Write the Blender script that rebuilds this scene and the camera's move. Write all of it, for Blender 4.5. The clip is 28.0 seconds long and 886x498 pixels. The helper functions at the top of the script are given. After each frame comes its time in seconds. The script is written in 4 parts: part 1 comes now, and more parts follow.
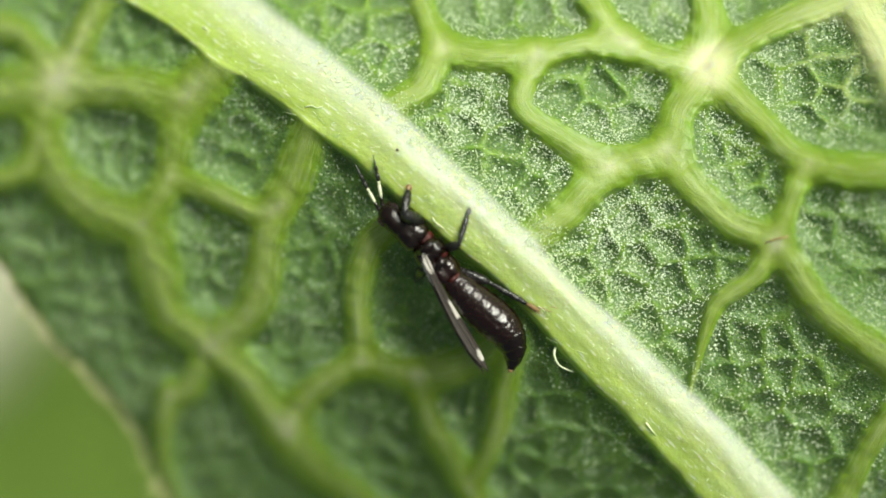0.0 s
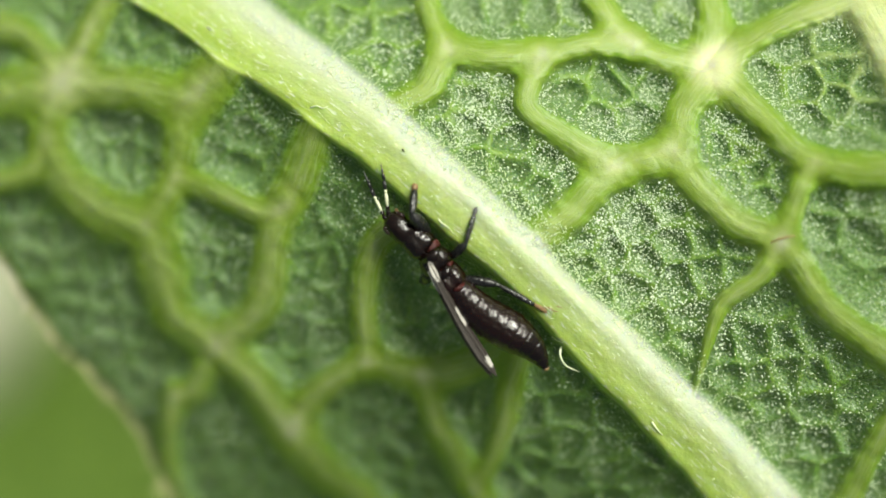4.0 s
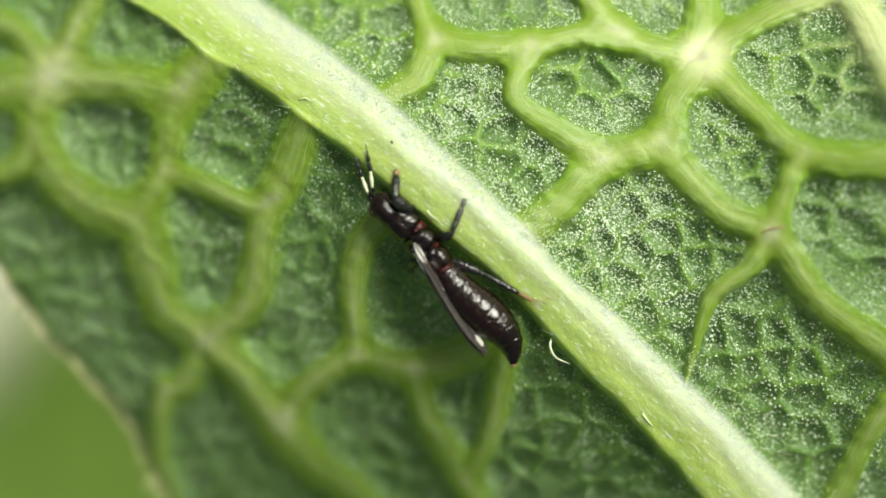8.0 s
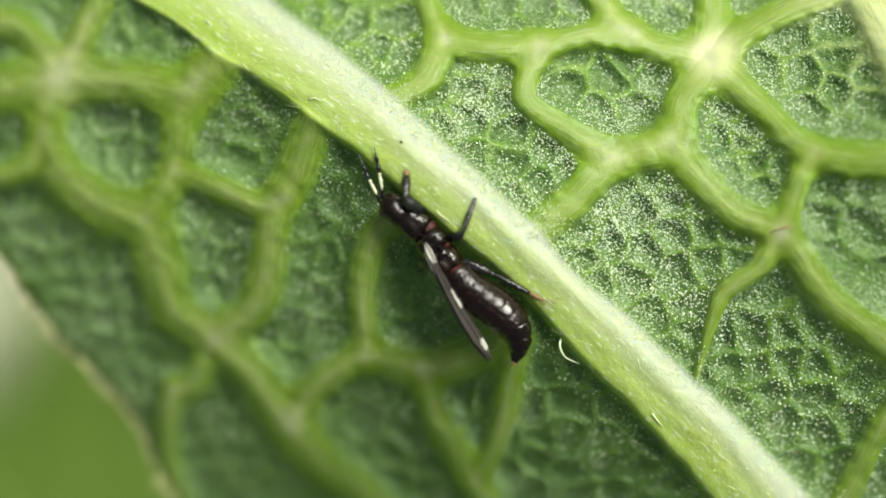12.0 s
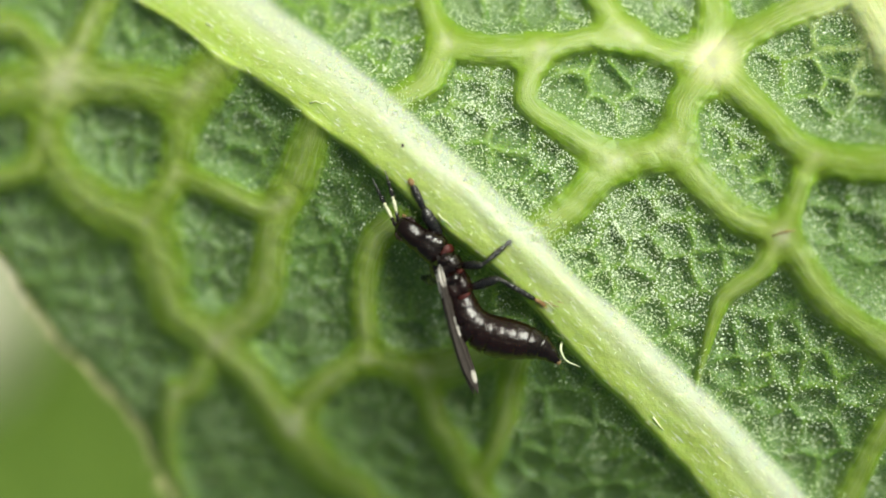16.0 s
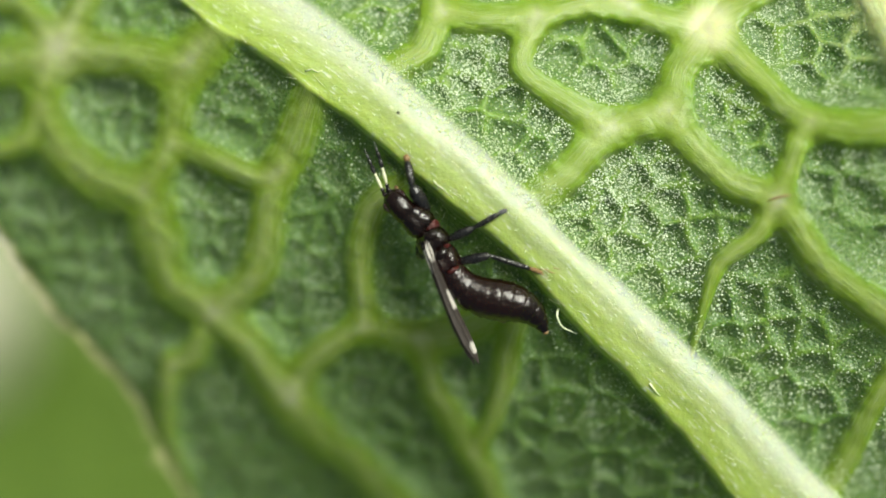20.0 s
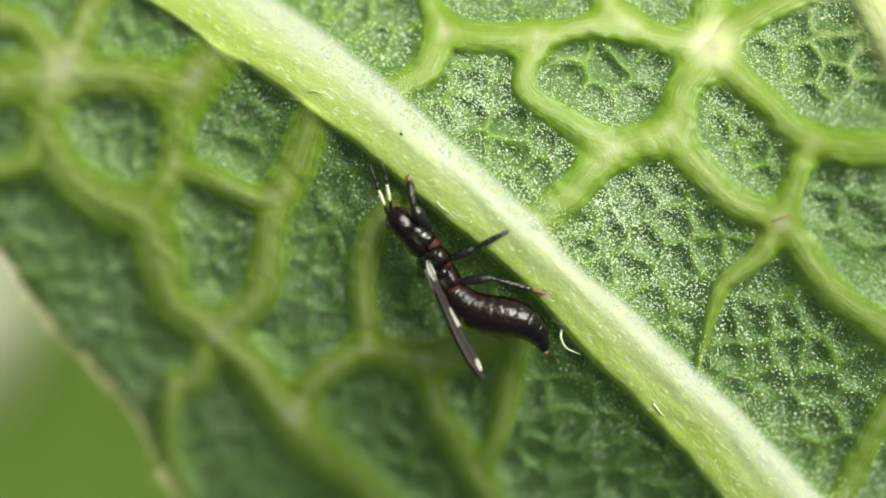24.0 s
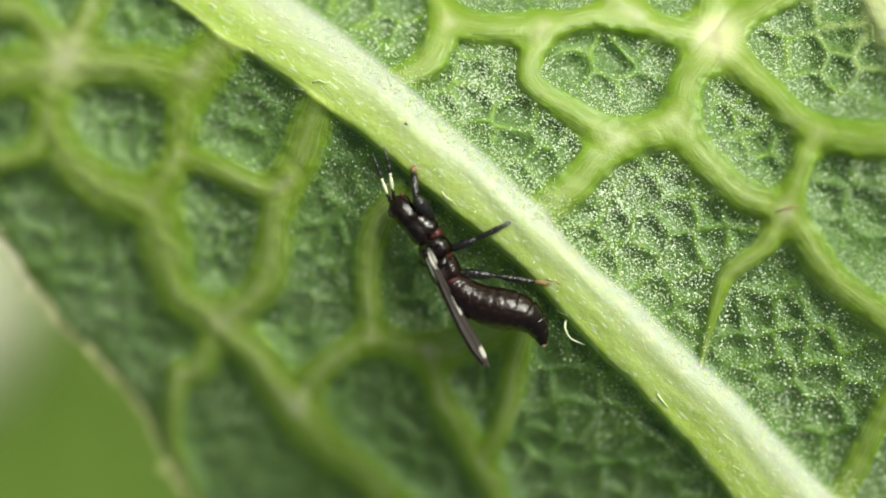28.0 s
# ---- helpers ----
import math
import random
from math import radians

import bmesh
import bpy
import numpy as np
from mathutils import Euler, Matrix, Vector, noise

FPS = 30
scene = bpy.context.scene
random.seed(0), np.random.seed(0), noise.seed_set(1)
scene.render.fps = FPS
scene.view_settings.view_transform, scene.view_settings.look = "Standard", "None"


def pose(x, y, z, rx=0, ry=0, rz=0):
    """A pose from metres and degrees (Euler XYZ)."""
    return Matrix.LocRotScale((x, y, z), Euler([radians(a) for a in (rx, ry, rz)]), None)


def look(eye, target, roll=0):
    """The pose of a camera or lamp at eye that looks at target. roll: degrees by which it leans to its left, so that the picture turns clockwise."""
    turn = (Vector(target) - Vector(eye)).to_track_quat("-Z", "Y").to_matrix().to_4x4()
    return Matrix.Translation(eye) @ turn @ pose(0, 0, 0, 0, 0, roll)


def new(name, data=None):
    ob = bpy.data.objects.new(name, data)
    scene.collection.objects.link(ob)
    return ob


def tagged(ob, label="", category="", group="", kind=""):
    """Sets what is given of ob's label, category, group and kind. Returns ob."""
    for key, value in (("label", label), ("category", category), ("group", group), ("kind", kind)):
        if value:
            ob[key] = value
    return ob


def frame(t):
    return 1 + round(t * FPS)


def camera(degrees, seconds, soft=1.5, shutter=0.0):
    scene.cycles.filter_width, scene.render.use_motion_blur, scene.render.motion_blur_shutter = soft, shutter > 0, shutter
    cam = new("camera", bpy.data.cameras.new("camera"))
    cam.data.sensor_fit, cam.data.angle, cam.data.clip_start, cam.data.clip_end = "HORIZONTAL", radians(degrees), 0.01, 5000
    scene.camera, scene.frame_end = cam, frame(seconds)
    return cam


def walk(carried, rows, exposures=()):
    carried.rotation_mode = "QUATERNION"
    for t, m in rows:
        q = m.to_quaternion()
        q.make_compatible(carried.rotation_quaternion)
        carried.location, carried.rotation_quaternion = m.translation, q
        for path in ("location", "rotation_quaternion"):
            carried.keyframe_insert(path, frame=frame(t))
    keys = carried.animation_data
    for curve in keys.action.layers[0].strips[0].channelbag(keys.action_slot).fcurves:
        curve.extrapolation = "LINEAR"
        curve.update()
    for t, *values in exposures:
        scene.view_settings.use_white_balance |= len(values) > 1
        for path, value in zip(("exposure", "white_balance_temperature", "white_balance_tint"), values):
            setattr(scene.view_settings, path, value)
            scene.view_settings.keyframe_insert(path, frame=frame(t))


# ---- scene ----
# A banded thrips on the underside of a small leaf, about ten millimetres of it in view.
# Plan in millimetres, scaled by S: x to the right, y away, z up from the leaf towards the lens.
S = 0.001
cam = camera(26, 28.0, soft=1.6)
cam.data.dof.use_dof = True
cam.data.dof.focus_distance = 20.72 * S
cam.data.dof.aperture_fstop = 50
PATH = [
    (0, pose(-0.000000, -0.000000, 0.020360, 0.000, 0.000, 0.000)),
    (0.5, pose(0.000010, -0.000015, 0.020396, -0.007, 0.005, -0.153)),
    (1, pose(0.000022, -0.000002, 0.020403, -0.013, 0.008, -0.153)),
    (1.5, pose(-0.000008, -0.000095, 0.020380, -0.001, 0.011, -0.139)),
    (2, pose(-0.000038, -0.000039, 0.020391, -0.016, 0.023, -0.144)),
    (2.5, pose(-0.000072, -0.000007, 0.020376, 0.004, 0.039, -0.164)),
    (3, pose(-0.000048, -0.000002, 0.020407, -0.004, 0.013, -0.111)),
    (3.5, pose(-0.000056, 0.000004, 0.020381, -0.009, 0.027, -0.129)),
    (5.5, pose(-0.000024, -0.000035, 0.020351, -0.006, 0.023, -0.121)),
    (6, pose(-0.000049, -0.000078, 0.020340, -0.015, 0.024, -0.320)),
    (6.5, pose(-0.000021, -0.000151, 0.020307, -0.015, 0.019, -0.631)),
    (7, pose(0.000040, -0.000191, 0.020298, -0.010, -0.002, -0.583)),
    (7.5, pose(0.000054, -0.000111, 0.020261, -0.016, 0.006, -0.324)),
    (8, pose(0.000053, -0.000079, 0.020307, -0.016, -0.003, -0.379)),
    (8.5, pose(0.000006, 0.000003, 0.020295, -0.000, 0.009, -0.168)),
    (9, pose(0.000018, -0.000033, 0.020342, -0.013, 0.012, -0.252)),
    (9.5, pose(0.000005, -0.000054, 0.020328, -0.002, 0.001, -0.344)),
    (10, pose(-0.000037, -0.000034, 0.020304, -0.014, 0.032, -0.547)),
    (10.5, pose(-0.000057, -0.000052, 0.020364, -0.007, 0.021, -0.766)),
    (11, pose(-0.000107, -0.000054, 0.020321, -0.014, 0.039, -0.521)),
    (11.5, pose(-0.000109, -0.000034, 0.020309, -0.008, 0.019, -0.357)),
    (12, pose(-0.000047, -0.000077, 0.020305, -0.022, 0.006, -0.415)),
    (12.5, pose(0.000004, -0.000006, 0.020372, -0.000, 0.019, -0.456)),
    (14.5, pose(-0.000005, 0.000024, 0.020369, 0.003, 0.021, -0.514)),
    (15, pose(-0.000014, 0.000030, 0.020358, -0.008, -0.002, -0.360)),
    (15.5, pose(-0.000005, -0.000034, 0.020386, -0.005, 0.011, -0.327)),
    (16, pose(-0.000057, -0.000049, 0.020325, -0.005, 0.014, -0.311)),
    (16.5, pose(-0.000095, -0.000158, 0.020344, -0.005, 0.020, -0.622)),
    (17, pose(0.000035, -0.000419, 0.020234, -0.038, 0.009, 0.054)),
    (17.5, pose(-0.000044, -0.000518, 0.020152, -0.052, 0.021, -0.002)),
    (18, pose(-0.000126, -0.000389, 0.020264, -0.034, 0.041, -0.366)),
    (18.5, pose(-0.000091, -0.000362, 0.020301, -0.040, -0.000, -0.451)),
    (19, pose(0.000033, -0.000424, 0.020299, -0.026, -0.017, -0.540)),
    (19.5, pose(-0.000050, -0.000431, 0.020291, -0.035, 0.023, -0.528)),
    (20, pose(-0.000020, -0.000391, 0.020358, -0.037, 0.009, -0.579)),
    (20.5, pose(-0.000068, -0.000333, 0.020342, -0.028, 0.033, -0.777)),
    (21, pose(-0.000012, -0.000320, 0.020280, -0.024, 0.005, -0.699)),
    (21.5, pose(-0.000030, -0.000266, 0.020297, -0.027, 0.007, -0.617)),
    (23.5, pose(-0.000015, -0.000167, 0.020317, -0.006, 0.004, -0.629)),
    (24, pose(-0.000056, -0.000173, 0.020322, -0.008, -0.000, -0.761)),
    (24.5, pose(-0.000058, -0.000094, 0.020320, -0.014, 0.015, -0.567)),
    (25, pose(-0.000065, -0.000088, 0.020322, -0.005, 0.015, -0.674)),
    (25.5, pose(-0.000022, -0.000153, 0.020361, -0.019, 0.015, -0.713)),
    (26, pose(-0.000029, -0.000241, 0.020369, -0.018, 0.002, -0.771)),
    (26.5, pose(-0.000057, -0.000256, 0.020312, -0.023, 0.004, -0.647)),
    (27, pose(-0.000080, -0.000299, 0.020314, -0.016, 0.015, -0.717)),
    (27.5, pose(-0.000089, -0.000300, 0.020332, -0.025, 0.012, -0.583)),
    (28, pose(-0.000098, -0.000274, 0.020332, -0.024, 0.020, -0.630)),
]
walk(cam, PATH, exposures=[(0.0, 0.0), (9.0, 0.0), (11.0, -0.05), (12.5, -0.04), (15.0, -0.01), (28.0, -0.03)])

# ---------------------------------------------------------------- light
SUN_EL, SUN_AZ = 54.0, 38.0          # degrees; azimuth from +y towards +x
world = bpy.data.worlds.new("sky")
scene.world = world
world.use_nodes = True
wn = world.node_tree
sky = wn.nodes.new("ShaderNodeTexSky")
sky.sky_type, sky.sun_disc = "NISHITA", False
sky.sun_elevation, sky.sun_rotation = radians(SUN_EL), radians(SUN_AZ)
sky.air_density, sky.dust_density = 1.0, 6.0
wn.nodes["Background"].inputs["Strength"].default_value = 0.062
sky_tint = wn.nodes.new("ShaderNodeMix")             # sky tinted warm green to cut its blue; the surrounding foliage is only assumed
sky_tint.data_type, sky_tint.blend_type = "RGBA", "MULTIPLY"
sky_tint.inputs[0].default_value, sky_tint.inputs[7].default_value = 1.0, (1.0, 1.02, 0.76, 1)
wn.links.new(sky.outputs[0], sky_tint.inputs[6])
wn.links.new(sky_tint.outputs[2], wn.nodes["Background"].inputs["Color"])
lamp = bpy.data.lights.new("sun", "SUN")
lamp.energy, lamp.angle, lamp.color = 4.40, radians(26), (0.95, 0.985, 0.89)
sun = new("sun", lamp)
sun_way = Vector((math.sin(radians(SUN_AZ)) * math.cos(radians(SUN_EL)), math.cos(radians(SUN_AZ)) * math.cos(radians(SUN_EL)), math.sin(radians(SUN_EL))))
sun.matrix_world = look(sun_way * 2.0, (0, 0, 0))


# ---------------------------------------------------------------- materials
class Mat:
    """A node material with a few short-hands."""

    def __init__(self, name, rough=0.5, spec=0.5, metal=0.0):
        self.m = bpy.data.materials.new(name)
        self.m.use_nodes = True
        self.t = self.m.node_tree
        self.b = self.t.nodes["Principled BSDF"]
        self.b.inputs["Roughness"].default_value = rough
        self.b.inputs["Specular IOR Level"].default_value = spec
        self.b.inputs["Metallic"].default_value = metal
        self.tc = self.t.nodes.new("ShaderNodeTexCoord")

    def node(self, kind, **vals):
        n = self.t.nodes.new(kind)
        for k, v in vals.items():
            n.inputs[k.replace("_", " ")].default_value = v
        return n

    def link(self, a, b):
        self.t.links.new(a, b)

    def mm(self, source="Object", stretch=(1000, 1000, 1000)):
        n = self.t.nodes.new("ShaderNodeMapping")
        n.inputs["Scale"].default_value = stretch
        self.link(self.tc.outputs[source], n.inputs["Vector"])
        return n.outputs[0]

    def noise(self, vec, scale, detail=3.0, rough=0.55):
        n = self.node("ShaderNodeTexNoise", Scale=scale, Detail=detail, Roughness=rough)
        self.link(vec, n.inputs["Vector"])
        return n.outputs["Fac"]

    def cells(self, vec, scale, feature="F1"):
        n = self.node("ShaderNodeTexVoronoi", Scale=scale)
        n.feature = feature
        self.link(vec, n.inputs["Vector"])
        return n.outputs["Distance"]

    def attr(self, name):
        n = self.t.nodes.new("ShaderNodeAttribute")
        n.attribute_name = name
        return n.outputs["Fac"]

    def ramp(self, fac, stops):
        n = self.t.nodes.new("ShaderNodeValToRGB")
        e = n.color_ramp.elements
        while len(e) < len(stops):
            e.new(0.5)
        for el, (p, c) in zip(e, stops):
            el.position, el.color = p, (*c, 1) if len(c) == 3 else c
        self.link(fac, n.inputs[0])
        return n.outputs[0]

    def mix(self, fac, a, b, mode="MIX"):
        n = self.t.nodes.new("ShaderNodeMix")
        n.data_type, n.blend_type = "RGBA", mode
        for sock, v in ((n.inputs[0], fac), (n.inputs[6], a), (n.inputs[7], b)):
            if isinstance(v, (int, float)):
                sock.default_value = v
            elif isinstance(v, tuple):
                sock.default_value = (*v, 1)
            else:
                self.link(v, sock)
        return n.outputs[2]

    def math(self, op, a, b=0.0):
        n = self.t.nodes.new("ShaderNodeMath")
        n.operation = op
        for sock, v in ((n.inputs[0], a), (n.inputs[1], b)):
            if isinstance(v, (int, float)):
                sock.default_value = v
            else:
                self.link(v, sock)
        return n.outputs[0]

    def bump(self, height, millimetres, strength=1.0, after=None):
        n = self.node("ShaderNodeBump", Strength=strength, Distance=millimetres * S)
        self.link(height, n.inputs["Height"])
        if after is not None:
            self.link(after, n.inputs["Normal"])
        return n.outputs[0]

    def set(self, name, v):
        if isinstance(v, (int, float)):
            self.b.inputs[name].default_value = v
        elif isinstance(v, tuple):
            self.b.inputs[name].default_value = (*v, 1)
        else:
            self.link(v, self.b.inputs[name])
        return self


def leaf_material():
    """Leaf tissue: dark glistening areoles, yellow-green fibrous veins, pale streaked midrib."""
    k = Mat("leaf_tissue", 0.42, 0.38)
    p = k.mm()
    vein, rib, knot = k.attr("vein"), k.attr("rib"), k.attr("knot")
    flow = k.mm("UV", (1.3, 26.0, 1.0))
    second = k.t.nodes.new("ShaderNodeUVMap")
    second.uv_map = "fibre"
    grow = k.node("ShaderNodeMapping", Scale=(3.0, 27.0, 1.0))
    k.link(second.outputs[0], grow.inputs["Vector"])
    broad, fine, sheen_specks = k.noise(p, 1.1, 4), k.noise(p, 8.0, 4, 0.65), k.noise(p, 30.0, 3, 0.7)
    streak, fibre = k.noise(flow, 1.0, 5, 0.62), k.noise(grow.outputs[0], 1.0, 4, 0.6)
    ticks = k.noise(k.mm("UV", (6.0, 30.0, 1.0)), 1.0, 2, 0.5)
    pit = k.mix(fine, (0.050, 0.130, 0.014), (0.185, 0.305, 0.105))
    # pale specks: the floors' fine hairs and whitish sheen, both as colour
    pit = k.mix(k.math("MULTIPLY", k.ramp(sheen_specks, [(0.48, (0, 0, 0)), (0.72, (1, 1, 1))]), 0.6), pit, (0.42, 0.54, 0.28))
    # yellow-green stops hold the vein edge's tint and the glow through its lips
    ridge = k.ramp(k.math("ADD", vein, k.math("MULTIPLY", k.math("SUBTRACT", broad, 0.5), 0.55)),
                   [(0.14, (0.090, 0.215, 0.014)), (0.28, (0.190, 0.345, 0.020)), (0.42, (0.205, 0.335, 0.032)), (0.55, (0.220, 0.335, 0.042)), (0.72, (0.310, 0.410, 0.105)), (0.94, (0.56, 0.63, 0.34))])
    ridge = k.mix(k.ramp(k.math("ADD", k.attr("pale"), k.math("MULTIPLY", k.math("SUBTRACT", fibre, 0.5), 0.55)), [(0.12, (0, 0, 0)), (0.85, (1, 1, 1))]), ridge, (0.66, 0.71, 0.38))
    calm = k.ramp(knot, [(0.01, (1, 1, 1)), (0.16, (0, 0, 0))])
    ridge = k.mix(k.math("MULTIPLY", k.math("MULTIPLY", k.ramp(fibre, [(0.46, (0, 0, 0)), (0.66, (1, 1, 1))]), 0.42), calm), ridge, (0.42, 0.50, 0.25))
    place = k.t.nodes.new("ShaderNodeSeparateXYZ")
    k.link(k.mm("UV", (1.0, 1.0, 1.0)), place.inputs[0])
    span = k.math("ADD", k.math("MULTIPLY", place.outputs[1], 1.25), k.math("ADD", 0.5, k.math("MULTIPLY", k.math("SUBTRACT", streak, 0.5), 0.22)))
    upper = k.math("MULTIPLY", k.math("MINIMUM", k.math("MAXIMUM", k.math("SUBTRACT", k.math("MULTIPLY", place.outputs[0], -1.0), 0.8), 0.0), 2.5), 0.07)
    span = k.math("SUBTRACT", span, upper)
    # pale right flank: the midrib's own tint with sunlight put into the colour
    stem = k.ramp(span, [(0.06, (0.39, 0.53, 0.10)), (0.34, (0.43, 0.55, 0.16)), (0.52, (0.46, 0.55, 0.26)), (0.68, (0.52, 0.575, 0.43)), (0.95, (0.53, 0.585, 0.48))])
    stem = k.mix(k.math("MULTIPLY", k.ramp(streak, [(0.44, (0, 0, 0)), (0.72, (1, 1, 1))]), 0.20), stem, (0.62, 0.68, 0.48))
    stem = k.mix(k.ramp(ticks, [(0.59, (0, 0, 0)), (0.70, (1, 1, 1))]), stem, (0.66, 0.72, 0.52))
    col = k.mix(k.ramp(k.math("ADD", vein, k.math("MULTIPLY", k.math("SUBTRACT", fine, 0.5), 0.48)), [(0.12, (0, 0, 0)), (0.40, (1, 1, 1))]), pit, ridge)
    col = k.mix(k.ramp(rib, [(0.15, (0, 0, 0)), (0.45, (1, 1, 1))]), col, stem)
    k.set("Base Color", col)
    soft = k.ramp(vein, [(0.1, (1, 1, 1)), (0.45, (0, 0, 0))])
    grain = k.math("MULTIPLY", k.math("SUBTRACT", 1.0, k.cells(p, 26.0)), k.math("MULTIPLY", soft, k.ramp(rib, [(0.02, (1, 1, 1)), (0.2, (0, 0, 0))])))
    n = k.bump(grain, 0.022, 0.9)
    n = k.bump(fine, 0.03, 0.5, n)
    n = k.bump(k.math("MULTIPLY", streak, rib), 0.012, 0.35, n)
    n = k.bump(k.math("MULTIPLY", k.noise(p, 11.0, 3, 0.6), rib), 0.028, 0.45, n)
    n = k.bump(k.math("MULTIPLY", k.math("MULTIPLY", fibre, k.ramp(rib, [(0.02, (1, 1, 1)), (0.15, (0, 0, 0))])), k.math("MULTIPLY", calm, vein)), 0.028, 0.9, n)
    k.link(n, k.b.inputs["Normal"])
    k.set("Roughness", k.ramp(vein, [(0.0, (0.34, 0.34, 0.34)), (1.0, (0.48, 0.48, 0.48))]))
    k.set("Subsurface Weight", 0.65)
    k.b.inputs["Subsurface Radius"].default_value = (0.7, 1.0, 0.10)
    k.b.inputs["Subsurface Scale"].default_value = 0.15 * S
    return k.m


def cuticle(name, dark, light, rough, spec=0.6, scale=14.0, relief=0.006):
    """Insect cuticle with a fine sculpture and a glossy skin."""
    k = Mat(name, rough, spec)
    p = k.mm()
    n1, n2 = k.noise(p, scale * 0.35, 3), k.noise(p, scale * 2.2, 3, 0.6)
    k.set("Base Color", k.mix(n1, dark, light))
    k.set("Roughness", k.math("ADD", k.math("MULTIPLY", n2, 0.14), rough - 0.07))
    lump = k.bump(k.noise(p, scale * 1.3, 2), relief * 5.0, 0.6)
    k.link(k.bump(n2, relief, 0.8, lump), k.b.inputs["Normal"])
    return k.m


def plain(name, a, b, scale, rough=0.6, relief=0.01, spec=0.4):
    k = Mat(name, rough, spec)
    p = k.mm()
    f = k.noise(p, scale, 4)
    k.set("Base Color", k.mix(f, a, b))
    k.link(k.bump(k.noise(p, scale * 3, 3), relief, 0.6), k.b.inputs["Normal"])
    return k.m


LEAF = leaf_material()
BACK = plain("leaf_back", (0.05, 0.14, 0.03), (0.10, 0.22, 0.06), 1.5, 0.45, 0.03)
EDGE = plain("leaf_edge", (0.42, 0.43, 0.18), (0.68, 0.64, 0.38), 3.0, 0.6, 0.02)
# the papillae's specular glints are put into this whitish base colour
GLINT = plain("papilla", (0.36, 0.49, 0.24), (0.86, 0.94, 0.76), 8.0, 0.17, 0.001, 0.9)
FROST = Mat("frost_hair", 0.4, 0.6).set("Base Color", (0.78, 0.88, 0.60)).m
HAIR = plain("leaf_hair", (0.62, 0.70, 0.40), (0.85, 0.88, 0.66), 6.0, 0.35, 0.002, 0.6)
SCAR = plain("scar", (0.26, 0.18, 0.07), (0.40, 0.30, 0.14), 20.0, 0.6, 0.01)
SPECK = plain("speck", (0.03, 0.025, 0.02), (0.08, 0.06, 0.04), 20.0, 0.6, 0.004)
BLACK = cuticle("black_cuticle", (0.003, 0.0018, 0.0018), (0.010, 0.004, 0.003), 0.13, 0.6, 12.0, 0.005)
DULL = cuticle("dull_black_cuticle", (0.003, 0.0018, 0.0018), (0.010, 0.004, 0.003), 0.22, 0.45, 9.0, 0.005)
BROWN = cuticle("brown_black_cuticle", (0.004, 0.0014, 0.0012), (0.015, 0.004, 0.003), 0.18, 0.65, 12.0, 0.0055)
RED = cuticle("red_cuticle", (0.015, 0.002, 0.002), (0.13, 0.011, 0.008), 0.3, 0.6, 40.0)
LEG = cuticle("leg_cuticle", (0.005, 0.005, 0.006), (0.022, 0.021, 0.022), 0.28)
TAN = cuticle("tan_cuticle", (0.16, 0.085, 0.03), (0.32, 0.20, 0.085), 0.45)
IVORY = cuticle("ivory_cuticle", (0.60, 0.60, 0.40), (0.82, 0.82, 0.60), 0.4)
GREY = cuticle("grey_cuticle", (0.04, 0.04, 0.045), (0.13, 0.13, 0.13), 0.45)
EYE = cuticle("compound_eye", (0.010, 0.003, 0.004), (0.03, 0.008, 0.01), 0.2, 0.7, 60.0, 0.008)
WING_W = plain("pale_wing", (0.40, 0.37, 0.33), (0.64, 0.61, 0.56), 16.0, 0.35, 0.006, 0.6)
WING_D = plain("smoky_wing", (0.018, 0.014, 0.012), (0.055, 0.044, 0.037), 16.0, 0.5, 0.006, 0.3)
GRASS = plain("grass_blade", (0.125, 0.225, 0.026), (0.20, 0.32, 0.053), 0.03, 0.6, 0.2)
SOIL = plain("turf", (0.14, 0.240, 0.029), (0.22, 0.34, 0.058), 0.012, 0.9, 2.0)
STONE = plain("pale_stone", (0.46, 0.46, 0.34), (0.62, 0.61, 0.48), 0.09, 0.8, 1.0)


# ---------------------------------------------------------------- mesh helpers
def grid_mesh(name, verts, faces, smooth=True, mats=(), normals=None):
    me = bpy.data.meshes.new(name)
    me.from_pydata(np.asarray(verts).tolist() if not isinstance(verts, list) else verts, [], faces if isinstance(faces, list) else faces.tolist())
    for m in mats:
        me.materials.append(m)
    if smooth:
        me.polygons.foreach_set("use_smooth", np.ones(len(me.polygons), dtype=bool))
    me.update()
    return me


def part(name, me, parent, label=""):
    ob = new(name, me)
    ob.parent = parent
    if label:
        tagged(ob, label)
    return ob


def tube_data(points, radii, sides=10, flat=1.0):
    """Vertices and faces of a rounded tube through points (mm), closed at both ends."""
    pts = np.asarray(points, float)
    tan = np.gradient(pts, axis=0)
    tan /= np.linalg.norm(tan, axis=1)[:, None] + 1e-12
    verts, faces = [], []
    for i, (p, t, r) in enumerate(zip(pts, tan, radii)):
        side = np.cross(t, (0.0, 0.0, 1.0))
        if np.linalg.norm(side) < 0.05:
            side = np.cross(t, (0.0, 1.0, 0.0))
        side /= np.linalg.norm(side)
        up = np.cross(side, t)
        for j in range(sides):
            a = 2 * math.pi * j / sides
            verts.append(p + r * math.cos(a) * side + r * flat * math.sin(a) * up)
    n = len(pts)
    for i in range(n - 1):
        for j in range(sides):
            k = (j + 1) % sides
            faces.append([i * sides + j, i * sides + k, (i + 1) * sides + k, (i + 1) * sides + j])
    faces.append(list(range(sides))[::-1])
    faces.append([(n - 1) * sides + j for j in range(sides)])
    return np.array(verts), faces


